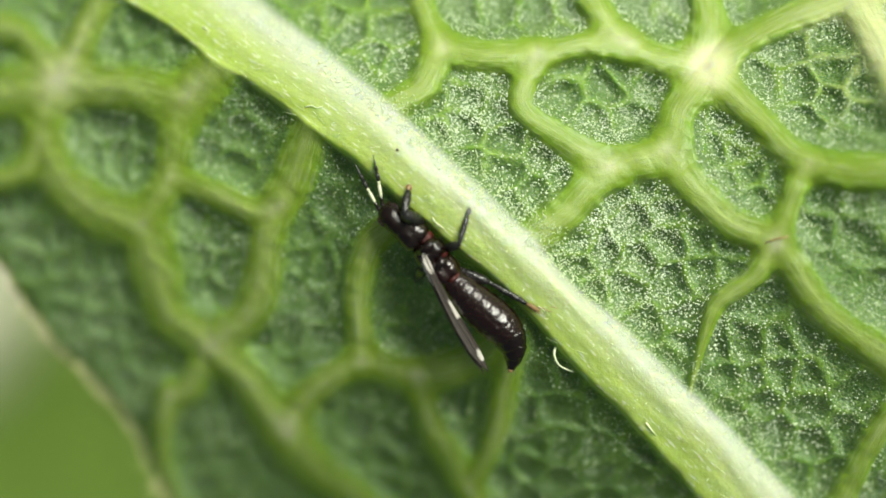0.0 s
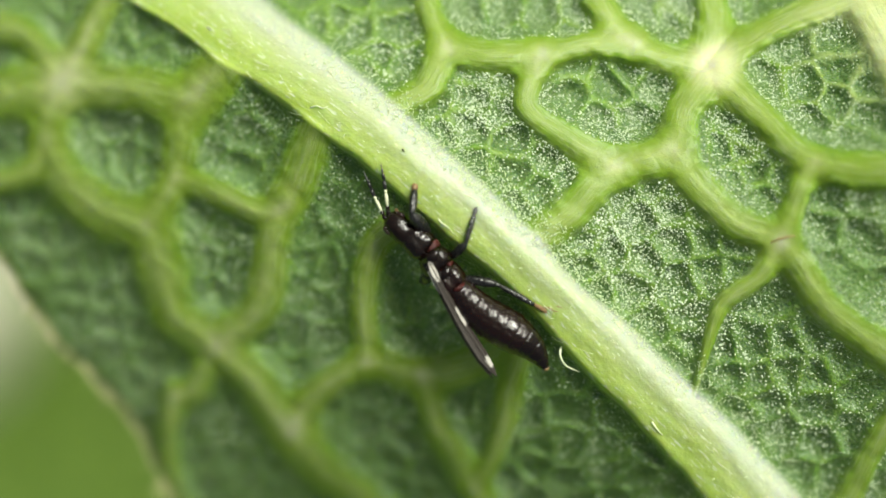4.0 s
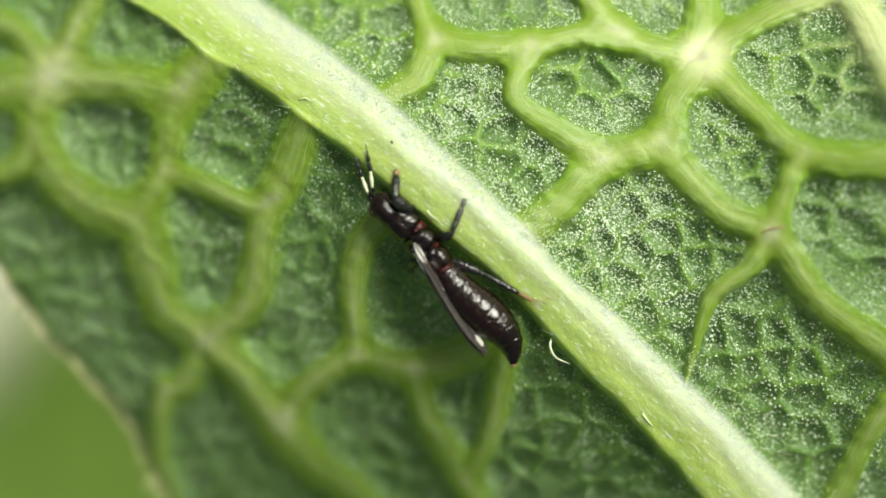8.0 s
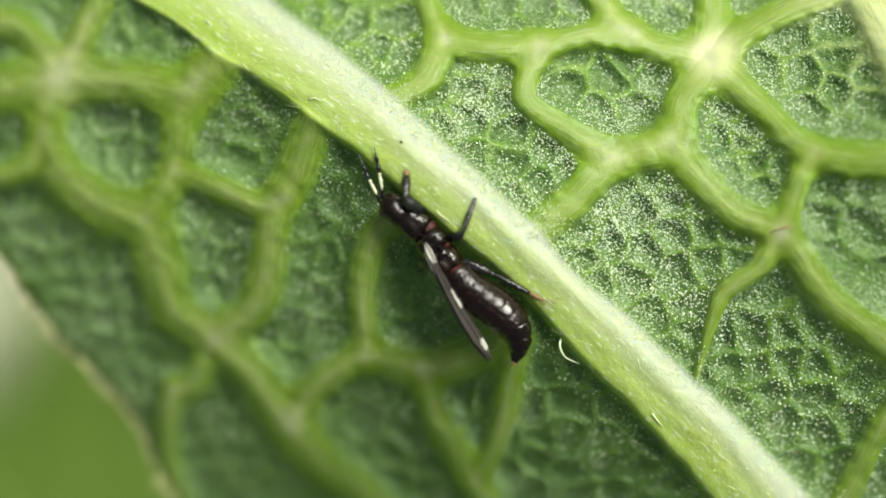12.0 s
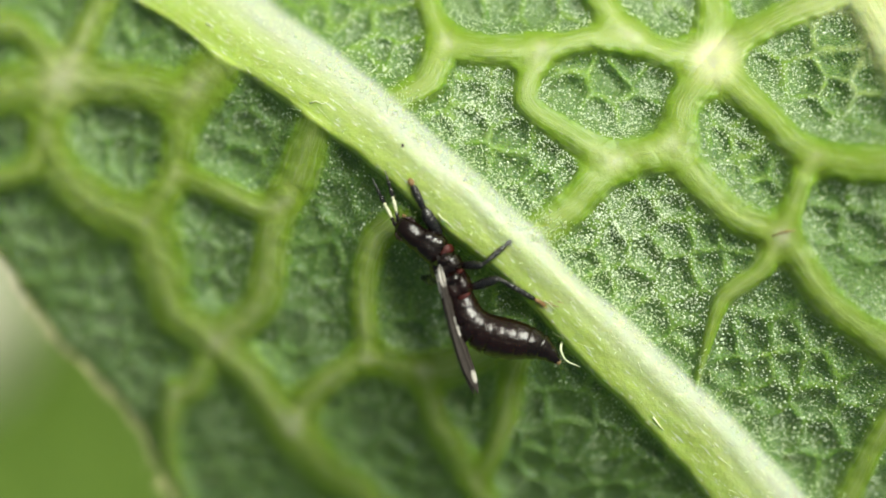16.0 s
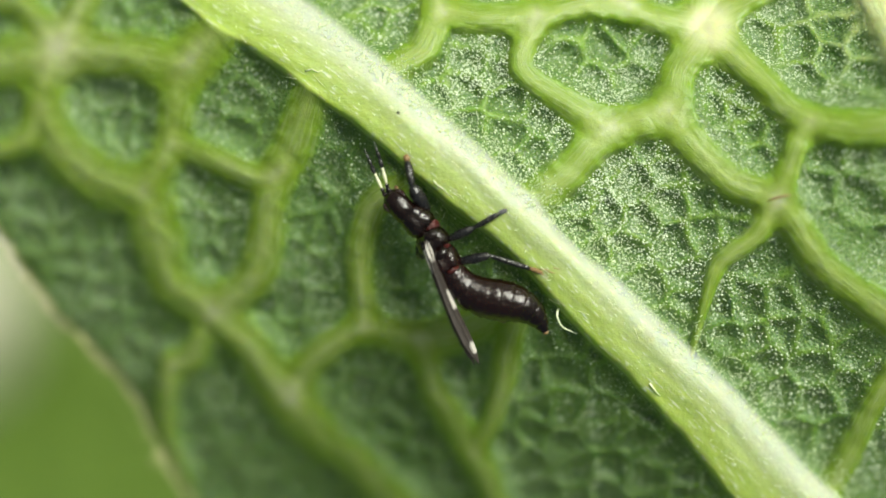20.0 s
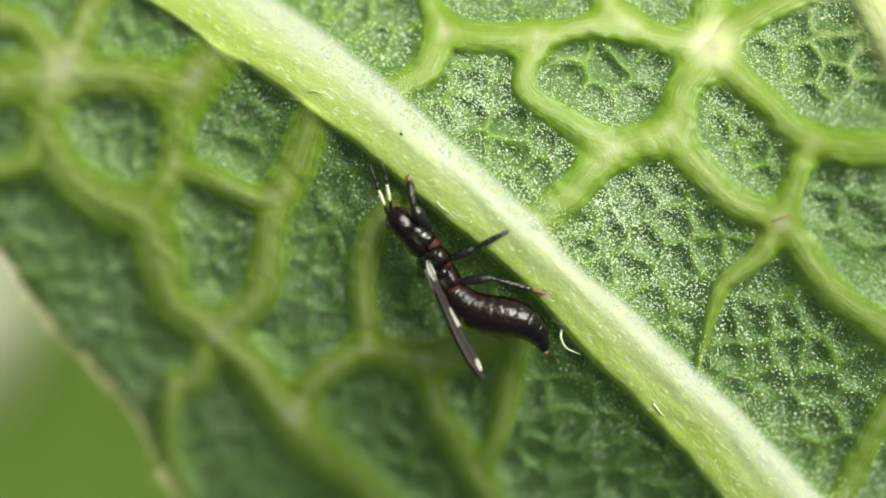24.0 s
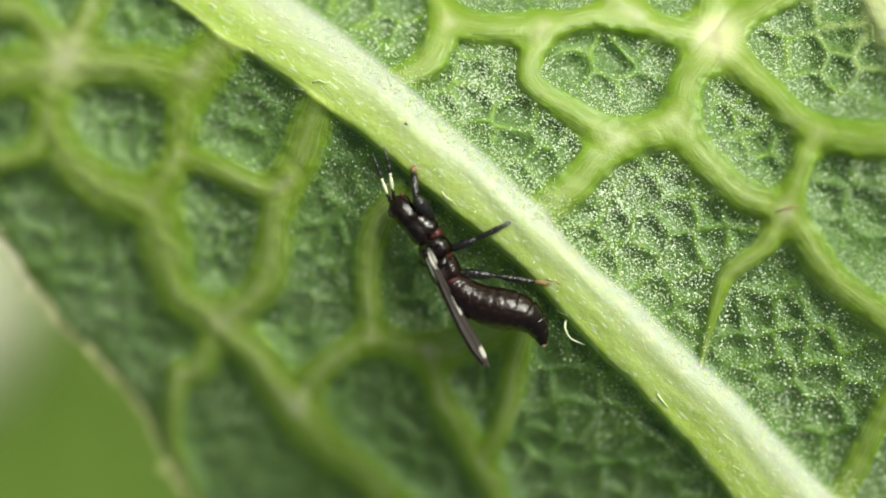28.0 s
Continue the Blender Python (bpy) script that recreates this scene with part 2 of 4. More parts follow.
def tube(name, points, radii, mat, parent, label="", sides=10, flat=1.0):
    v, f = tube_data(points, radii, sides, flat)
    return part(name, grid_mesh(name, v * S, f, mats=(mat,)), parent, label)


def loft(name, rings, mat, parent, label="", sides=20, dent=0.0, lump=0.0):
    """A body part lofted along x: rings of (x, y, z, half width, half height)."""
    verts, faces = [], []
    for x, y, z, w, h in rings:
        for j in range(sides):
            a = 2 * math.pi * j / sides
            ca, sa = math.cos(a), math.sin(a)
            q = 1.0 - dent * max(0.0, sa) * math.exp(-(ca / 0.35) ** 2)
            q *= 1 + lump * (math.sin(3 * a + 31 * x) + 0.8 * math.sin(5 * a - 47 * x + 1) + 0.6 * math.sin(8 * a + 23 * x))
            verts.append((x, y + w * ca * (1 + 0.3 * lump * math.sin(60 * x)), z + h * sa * q))
    n = len(rings)
    for i in range(n - 1):
        for j in range(sides):
            k = (j + 1) % sides
            faces.append([i * sides + j, (i + 1) * sides + j, (i + 1) * sides + k, i * sides + k])
    faces.append(list(range(sides)))
    faces.append([(n - 1) * sides + j for j in range(sides)][::-1])
    return part(name, grid_mesh(name, np.array(verts) * S, faces, mats=(mat,)), parent, label)


def smooth_line(points, step):
    """A Catmull-Rom line through points, resampled at about that step."""
    p = np.asarray(points, float)
    p = np.vstack([2 * p[0] - p[1], p, 2 * p[-1] - p[-2]])
    out = []
    for i in range(1, len(p) - 2):
        n = max(2, int(np.linalg.norm(p[i + 1] - p[i]) / step))
        t = np.linspace(0, 1, n, endpoint=False)[:, None]
        out.append(0.5 * (2 * p[i] + (p[i + 1] - p[i - 1]) * t + (2 * p[i - 1] - 5 * p[i] + 4 * p[i + 1] - p[i + 2]) * t ** 2
                          + (3 * p[i] - p[i - 1] - 3 * p[i + 1] + p[i + 2]) * t ** 3))
    out.append(p[-2:-1])
    return np.vstack(out)


# ---------------------------------------------------------------- the leaf's plan
AXIS = radians(-41)                   # the midrib's way across the plan
CA, SA = math.cos(AXIS), math.sin(AXIS)
RIB = smooth_line([(-4.90, 0.12), (-3.87, 0.22), (-3.04, 0.26), (-2.10, 0.37), (-1.20, 0.43), (-0.56, 0.43), (0.31, 0.43), (1.11, 0.42), (1.87, 0.37), (2.80, 0.30), (3.59, 0.27), (4.25, 0.19), (5.13, 0.10)], 0.05)      # along, across


def to_leaf(x, y):
    return x * CA + y * SA, -x * SA + y * CA


def to_plan(s, u):
    return s * CA - u * SA, s * SA + u * CA


def rib_at(s):
    return np.interp(s, RIB[:, 0], RIB[:, 1])


def rib_half(s):
    return np.interp(s, [-14, -4, -1.0, 0.5, 4, 14], [0.5, 0.40, 0.31, 0.29, 0.34, 0.5])


VEINS = []


def vein(half, height, *points):
    """A side vein: half width, height, and the plan points that it runs through (mm)."""
    VEINS.append((half, height * 0.52, smooth_line(points, 0.06)))


vein(0.18, 0.21, (-5.63, 1.74), (-5.17, 1.82), (-4.43, 1.92), (-3.72, 1.87), (-2.91, 1.69), (-2.54, 2.00))
vein(0.158, 0.182, (-5.47, 2.66), (-4.87, 2.48), (-4.43, 1.95))
vein(0.146, 0.182, (-3.80, 2.95), (-4.07, 2.51), (-4.40, 1.95))
vein(0.202, 0.224, (-4.46, 1.95), (-4.62, 1.47), (-4.51, 0.92), (-4.06, 0.49), (-3.44, 0.25), (-3.30, -0.25), (-3.17, -0.78), (-2.74, -1.11), (-2.26, -1.57), (-1.88, -2.12), (-1.51, -2.61), (-0.98, -3.13), (-0.44, -3.74))
vein(0.113, 0.14, (-4.64, 1.32), (-4.88, 0.93), (-5.45, 0.84))
vein(0.146, 0.182, (-3.45, 0.25), (-3.11, 0.83), (-2.93, 1.45), (-2.74, 1.82))
vein(0.113, 0.14, (-3.08, 0.83), (-2.48, 0.60), (-2.09, 0.41), (-1.77, 0.50))
vein(0.146, 0.182, (-1.46, 1.32), (-1.66, 0.75), (-1.83, 0.44), (-2.05, -0.25), (-2.21, -0.77), (-2.74, -1.11))
vein(0.102, 0.126, (-3.26, -1.75), (-3.43, -2.33), (-3.41, -3.11), (-3.27, -3.74))
vein(0.107, 0.112, (-2.75, -1.12), (-3.04, -1.67), (-3.27, -1.78))
vein(0.135, 0.168, (-1.89, -2.16), (-1.52, -1.69), (-0.95, -1.28), (-0.28, -1.44), (0.29, -1.24), (0.65, -0.98))
vein(0.124, 0.154, (-0.93, -1.28), (-0.93, -0.62), (-0.83, 0.01), (-0.57, 0.25))
vein(0.113, 0.14, (-0.31, -1.44), (-0.12, -2.06), (0.30, -2.78), (0.58, -3.43))
vein(0.113, 0.14, (0.75, -1.14), (0.67, -1.76), (0.52, -2.32), (0.30, -2.78))
vein(0.179, 0.17, (0.88, 0.01), (1.37, 0.48), (1.82, 0.85), (2.41, 1.08), (2.56, 1.53), (2.88, 1.98))
vein(0.21, 0.17, (2.88, 1.98), (2.95, 2.41), (2.89, 3.00))
vein(0.158, 0.15, (2.88, 1.98), (3.39, 2.37), (3.97, 2.60), (4.63, 2.83))
vein(0.158, 0.15, (2.88, 1.98), (2.34, 2.11), (1.88, 2.37), (1.65, 2.79))
vein(0.168, 0.16, (-0.63, 1.50), (-0.24, 1.78), (0.01, 2.21), (0.53, 2.10), (1.02, 2.13), (1.63, 2.24), (2.00, 2.28))
vein(0.126, 0.13, (0.01, 2.18), (-0.18, 2.60), (-0.27, 3.06))
vein(0.179, 0.16, (2.88, 1.98), (3.33, 1.46), (3.69, 1.05), (3.97, 0.89), (4.82, 0.77))
vein(0.155, 0.14, (2.41, 1.08), (2.72, 0.64), (3.10, 0.29), (3.52, 0.07), (3.81, -0.35), (4.15, -0.71), (4.93, -1.32))
vein(0.126, 0.13, (3.52, 0.07), (3.65, 0.54), (3.89, 0.89))
vein(0.092, 0.08, (3.52, 0.07), (3.31, -0.29), (2.94, -0.61), (2.77, -1.09), (2.69, -1.59))
vein(0.137, 0.13, (1.02, 2.14), (0.86, 1.68), (0.95, 1.43), (1.34, 1.19), (1.83, 0.86))
vein(0.168, 0.16, (4.44, 2.90), (4.63, 2.30), (4.83, 1.43))
vein(0.126, 0.12, (5.07, -1.51), (4.68, -2.08), (4.42, -2.81), (4.24, -3.36))


CELLS = []


def cells(*points):
    """The middles of the small cells into which thin ridges part the floor of an areole."""
    CELLS.extend(points)


cells((1.34, 1.98), (1.32, 1.71), (1.75, 1.77), (2.01, 2.02), (2.27, 1.79), (2.07, 1.39), (1.63, 1.34))
cells((2.77, 1.44), (3, 1.43), (3.22, 1.2), (2.62, 1.06), (2.92, 1.02), (3.16, 1.05), (3.53, 1.06), (2.93, 0.72), (3.27, 0.83), (3.56, 0.75), (3.32, 0.54))
cells((3.71, 2.22), (4.26, 2.27), (3.46, 1.77), (3.79, 1.75), (4.24, 1.9), (3.85, 1.37), (4.12, 1.6), (4.45, 1.76), (4.44, 1.36), (4.26, 1.05))
cells((1.49, 0.4), (1.8, 0.55), (2.16, 0.74), (2.5, 0.64), (2.43, 0.42), (1.44, 0.1), (2.05, 0.28), (1.73, -0.02), (2.1, -0.1), (2.4, 0.05), (2.77, 0.4), (2.78, 0.07), (3.08, 0.05), (2.48, -0.41), (2.83, -0.23), (3.07, -0.25), (1.94, -0.44), (1.44, -0.25), (1.58, -0.54))
cells((0.34, 1.93), (0.64, 1.81), (0.27, 1.66), (0.62, 1.52))
cells((0.19, 1.34), (0.68, 1.18), (1.1, 1.27), (1.52, 0.99), (0.62, 0.83), (0.99, 0.59), (0.25, 0.86), (1.09, 1.02), (1.32, 0.73), (0.74, 0.4))
cells((0.22, 2.56), (0.6, 2.57), (1.02, 2.56), (0.72, 2.26), (1.33, 2.33), (1.47, 2.62))
cells((4.04, 0.57), (4.4, 0.53), (3.95, 0.17), (4.3, 0.13), (4.61, 0.5), (3.92, -0.17), (4.42, -0.62), (4.12, -0.5))
cells((3.42, -0.57), (2.91, -1.1), (3.05, -1.38), (2.78, -1.62), (3.13, -1.82), (3.36, -1.42), (3.3, -1.06), (3.62, -1.02), (3.62, -1.35), (3.92, -0.9), (4.26, -1.22), (3.95, -1.42), (4, -1.71), (4.45, -1.58), (4.42, -2), (3.64, -2.05))
cells((4.03, -2.13), (3.89, -2.56), (2.58, -0.99), (2.55, -0.73), (3.43, -1.67), (4.26, -2.57), (2.24, -0.82), (2.43, -1.22), (3.25, -2.16), (4.67, -1.87))
cells((-1.4, 2.51), (-1.04, 2.37), (-0.59, 2.45), (-0.49, 2.03), (-0.86, 1.97), (-0.27, 1.59), (-0.02, 1.22))
cells((2.14, 2.58), (2.5, 2.44), (2.67, 2.64), (3.14, 2.61), (3.44, 2.57), (3.79, 2.62))
cells((-1.6, 2.95), (-1.1, 2.95), (-0.6, 2.85), (-1.95, 2.5), (-1.25, 2.55), (-0.75, 2.1), (-0.95, 1.8), (-1.6, 2.35))


def base_height(s, d, y):
    """The blade without its relief: it falls away behind the midrib and towards its end."""
    l, r = np.maximum(-d, 0), np.maximum(d, 0)
    right = 1 / (1 + np.exp(-d / 0.2))
    bow = np.where(y < 0.8, np.interp(s, [0.0, 1.8], [0.060, 0.040]), 0.060) * (1 - right) + np.where(y < 0.8, 0.066, 0.092) * right
    z = -0.26 - np.interp(s, [0.2, 1.6], [0.55, 0.80]) * l * l / (l + np.interp(s, [0.2, 2.0], [0.4, 0.8])) - 0.02 * r - 0.020 * r * r
    z = z + 0.36 * np.interp(s, [0.8, 3.0], [0, 1]) * r * r / (r + 0.5) - (0.085 + 0.045 * right) * np.maximum(-s - 0.3, 0) ** 1.5
    return z - bow * (y - 0.8) ** 2


def line_distance(x, y, line, reach):
    """Distance from points to a line where it is within reach, how far along the line, the signed distance, and how far
    the points lie sunward of it (plan).
    """
    out, along, side, upper = np.full(x.shape, 9.0), np.zeros(x.shape), np.zeros(x.shape), np.zeros(x.shape)
    lo, hi = line.min(0) - reach, line.max(0) + reach
    near = np.flatnonzero((x > lo[0]) & (x < hi[0]) & (y > lo[1]) & (y < hi[1]))
    px, py = x[near], y[near]
    best, arc, sgn, rel, run = np.full(len(near), 81.0), np.zeros(len(near)), np.zeros(len(near)), np.zeros(len(near)), 0.0
    for a, b in zip(line[:-1], line[1:]):
        d = b - a
        n = math.hypot(*d)
        t = np.clip(((px - a[0]) * d[0] + (py - a[1]) * d[1]) / (n * n), 0, 1)
        q = (px - a[0] - t * d[0]) ** 2 + (py - a[1] - t * d[1]) ** 2
        closer = q < best
        best = np.where(closer, q, best)
        arc = np.where(closer, run + t * n, arc)
        sgn = np.where(closer, ((px - a[0]) * -d[1] + (py - a[1]) * d[0]) / n, sgn)
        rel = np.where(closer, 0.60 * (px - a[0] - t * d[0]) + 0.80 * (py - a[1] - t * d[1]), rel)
        run += n
    out[near], along[near], side[near], upper[near] = np.sqrt(best), arc, sgn, rel
    return out, along, side, upper, run


def jitter_cells(x, y, pitch, seed):
    """Distance to the border between jittered cells, a random value for each cell, and the rounded distance from its middle in pitches."""
    i0, j0 = np.floor(x / pitch).astype(int), np.floor(y / pitch).astype(int)

    def rnd(i, j, k):
        h = np.sin(i * 127.1 + j * 311.7 + k * 74.7 + seed * 19.3) * 43758.5453
        return h - np.floor(h)

    f1, f2, tag, soft = np.full(x.shape, 9.0), np.full(x.shape, 9.0), np.zeros(x.shape), np.zeros(x.shape)
    for di in (-1, 0, 1):
        for dj in (-1, 0, 1):
            i, j = i0 + di, j0 + dj
            d = np.hypot(x - (i + 0.1 + 0.8 * rnd(i, j, 0)) * pitch, y - (j + 0.1 + 0.8 * rnd(i, j, 1)) * pitch)
            soft += np.exp(-9.0 * (d / pitch) ** 2)
            closer = d < f1
            f2 = np.where(closer, f1, np.minimum(f2, d))
            tag = np.where(closer, rnd(i, j, 2), tag)
            f1 = np.minimum(f1, d)
    return (f2 - f1) / 2, tag, np.sqrt(np.maximum(-np.log(soft + 1e-9) / 9.0, 0))


def cell_border(x, y):
    """Distance to the nearest border between the cells."""
    f1, f2 = np.full(x.shape, 9.0), np.full(x.shape, 9.0)
    for cx, cy in CELLS:
        d = np.hypot(x - cx, y - cy)
        f2 = np.minimum(np.maximum(f1, d), f2)
        f1 = np.minimum(f1, d)
    return (f2 - f1) / 2


def wobble(x, y, k, seed):
    return (np.sin(x * k + 1.7 * np.sin(y * k * 0.8 + seed)) + np.sin(y * k * 1.3 + 1.3 * np.sin(x * k * 0.7 + 2 * seed)) + np.sin((x + y) * k * 0.6 + seed * 3)) / 3


def relief(x, y):
    """Height, nearness to a vein's core, midrib share, number of the nearest vein, crossing share and fibre lines at plan points (mm)."""
    s, u = to_leaf(x, y)
    d = u - rib_at(s)
    half = rib_half(s) * (1 + np.where(d < 0, 0.055, 0.03) * wobble(s, s * 0, 4.1, 1) + 0.03 * wobble(x, y, 9.0, 8))
    e = np.abs(d) / (half * np.where(d < 0, np.interp(s, [-3.5, -2.8, -2.2, -1.2, 1.0, 2.0, 2.7, 3.4], [0.86, 0.76, 0.95, 1.07, 1.14, 1.22, 1.16, 1.34]),
                                     np.interp(s, [-2.5, -1.4, 0.7, 1.1, 1.5, 1.9, 3.0], [1.16, 1.03, 0.90, 0.66, 0.62, 0.80, 0.82])))
    rib = np.exp(-0.7 * e ** np.where(d < 0, np.interp(s, [-2.2, -1.0], [8.0, 15.0]), 3.6))
    web = np.exp(-2.4 * np.maximum(e - 0.1, 0) * np.where(d < 0, 4.0, 1.5))
    rise, weight = np.full(x.shape, 1.2e-4), np.full(x.shape, 1e-3)
    sunward = np.zeros_like(x)
    best, which, knot = np.zeros_like(x), np.full(x.shape, -1), np.zeros_like(x)
    fibre_s, fibre_d = s.copy(), d.copy()
    wx, wy = x + 0.035 * wobble(x, y, 5.0, 4), y + 0.035 * wobble(y, x, 5.0, 7)
    for k, (w, h, line) in enumerate(VEINS):
        dist, along, across, upper, length = line_distance(wx, wy, line, w * 4.5)
        w1 = w * (1.0 if w > 0.095 else np.clip(0.3 + 1.2 * (length - along) / length, 0.3, 1.0))
        w1 = w1 * (1 + 0.26 * wobble(along * 2.1 + k, along * 0.7, 1.0, k))
        near = np.exp(-2.4 * (np.sqrt(dist * dist + (0.45 * w1) ** 2) / w1 - 0.2))
        web += near
        rise, weight, sunward = rise + h * near, weight + near, sunward + near * upper / (dist + 0.02)
        m = np.exp(-(dist / (1.1 * w1)) ** 2)
        knot = np.maximum(knot, np.minimum(m, best))
        new_best = m > best
        which = np.where(new_best, k, which)
        fibre_s, fibre_d = np.where(new_best, along + 3.7 * k, fibre_s), np.where(new_best, across, fibre_d)
        best = np.maximum(best, m)
    depth = -np.log(web + 1e-9) / 2.4               # 0 on a vein's line, 1 at its edge, more in the pits
    core = np.clip(1 - depth * np.where(d < 0, 1.0, 1.27) / 2.0, 0, 1.25) / 1.25
    sunward = np.clip(sunward / weight, -1, 1)            # set by the sun's direction: the pits' sunward lips overhang, the others run out gently
    scallop, bead, _ = jitter_cells(x, y, 0.085, 5)
    brim = np.where(d < 0, 1.10, 0.88)
    edge = brim + 0.12 * wobble(x, y, 24, 9) + 0.10 * wobble(x, y, 9, 14) + 0.05 * (bead - 0.5) + 0.14 * np.maximum(sunward, 0)
    top = 1 / (1 + np.exp((depth - edge) / (np.where(d < 0, np.interp(s, [0.0, 1.5], [0.36, 0.22]), 0.15) + 0.30 * np.maximum(sunward, 0))))
    c1 = jitter_cells(wx + 0.06 * wobble(x, y, 7, 2), wy + 0.06 * wobble(y, x, 7, 5), 0.40, 1)[0]
    f2 = jitter_cells(wx, wy, 0.17, 2)[2]
    near = cell_border(wx + 0.03 * wobble(x, y, 11, 2), wy + 0.03 * wobble(y, x, 11, 5))     # distance to the thin ridges in the pits
    near = np.where(d < 0, c1 * 1.3, near)
    calm = np.where(d < 0, np.interp(s, [0.3, 1.3], [0.55, 0.9]), 1.0)
    pit = (1 - top) * (1 - np.clip(rib * 1.5, 0, 1))
    wide = np.where(d < 0, 0.10, 0.082) + 0.022 * wobble(x, y, 6, 3)
    ridge = np.exp(-(near / wide) ** 2)
    cup = 1 - np.exp(-np.maximum(depth - brim + 0.1, 0) / 0.75)
    foot = np.where(d < 0, np.exp(-np.maximum(e - 1, 0) / 0.55), 0)
    z = base_height(s, d * (1 - 0.85 * np.clip(rib * 1.3, 0, 1)), y) + (rise / weight + np.where(d < 0, 0.10, 0.04) * np.exp(-np.maximum(e - 1, 0) / 0.6)) * (top + 0.10 * np.exp(-(np.maximum(depth, 0) / 0.7) ** 2)) * (1 - rib)
    z = z - pit * (0.02 + 0.15 * cup * (1 - 0.9 * np.exp(-e * 0.5)))
    z = z + pit * cup * calm * (0.05 - np.interp(s, [1.5, 3.0], [0.130, 0.105]) * (1 - ridge) + 0.012 * np.clip(f2 * 1.4, 0, 1))
    z = z + 0.012 * np.clip(scallop / 0.03, 0, 1) * np.exp(-((depth - 1.35) / 0.35) ** 2) * (1 - rib)
    z = z + 0.006 * wobble(x, y, 19, 3) * (1 - rib) + 0.02 * wobble(x, y, 2.2, 6)
    z = z + (0.11 - 0.08 * top) * (1 - rib) * foot * np.interp(s, [-0.6, 1.0], [1, 0.9])
    z = z + (0.165 + 0.055 * np.exp(-((e * np.sign(d) - 0.10) / 0.75) ** 2) + 0.010 * wobble(s * 1.2, d * 5.0, 4.0, 12)) * rib
    # light put into colour: rim glow stronger on sunward lips, rim colour weaker opposite
    core = core * (1 - pit * np.where(d < 0, 0.3, 0.75) * np.maximum(sunward, 0)) + 0.10 * pit * np.maximum(-sunward, 0) * np.exp(-((depth - edge) / 0.3) ** 2)
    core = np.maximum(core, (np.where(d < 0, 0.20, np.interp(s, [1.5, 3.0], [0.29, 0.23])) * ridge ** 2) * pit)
    return z, core, rib, np.where((depth < 1.05) & (best > 0.05), which, -1), knot * (1 - rib), fibre_s, fibre_d


def surface(x, y):
    return float(relief(np.array([x], float), np.array([y], float))[0][0])


def margin_left(s):
    return np.interp(s, [-14, -10, -7.5, -5.82, -4.63, -3.92, -3.43, -2.78, -1.82, -1.23, -0.55, 0.09, 0.98, 3, 7, 11, 14],
                     [-0.5, -1.5, -2.4, -3.25, -3.5, -3.7, -3.86, -4.0, -4.09, -4.31, -4.66, -4.93, -5.33, -5.4, -5.2, -3, -0.5])


def margin_right(s):
    return np.interp(s, [-14, -10, -5, 0, 4, 8, 11, 14], [0.9, 3.2, 5.2, 6.2, 6.4, 5.2, 3.4, 0.9])


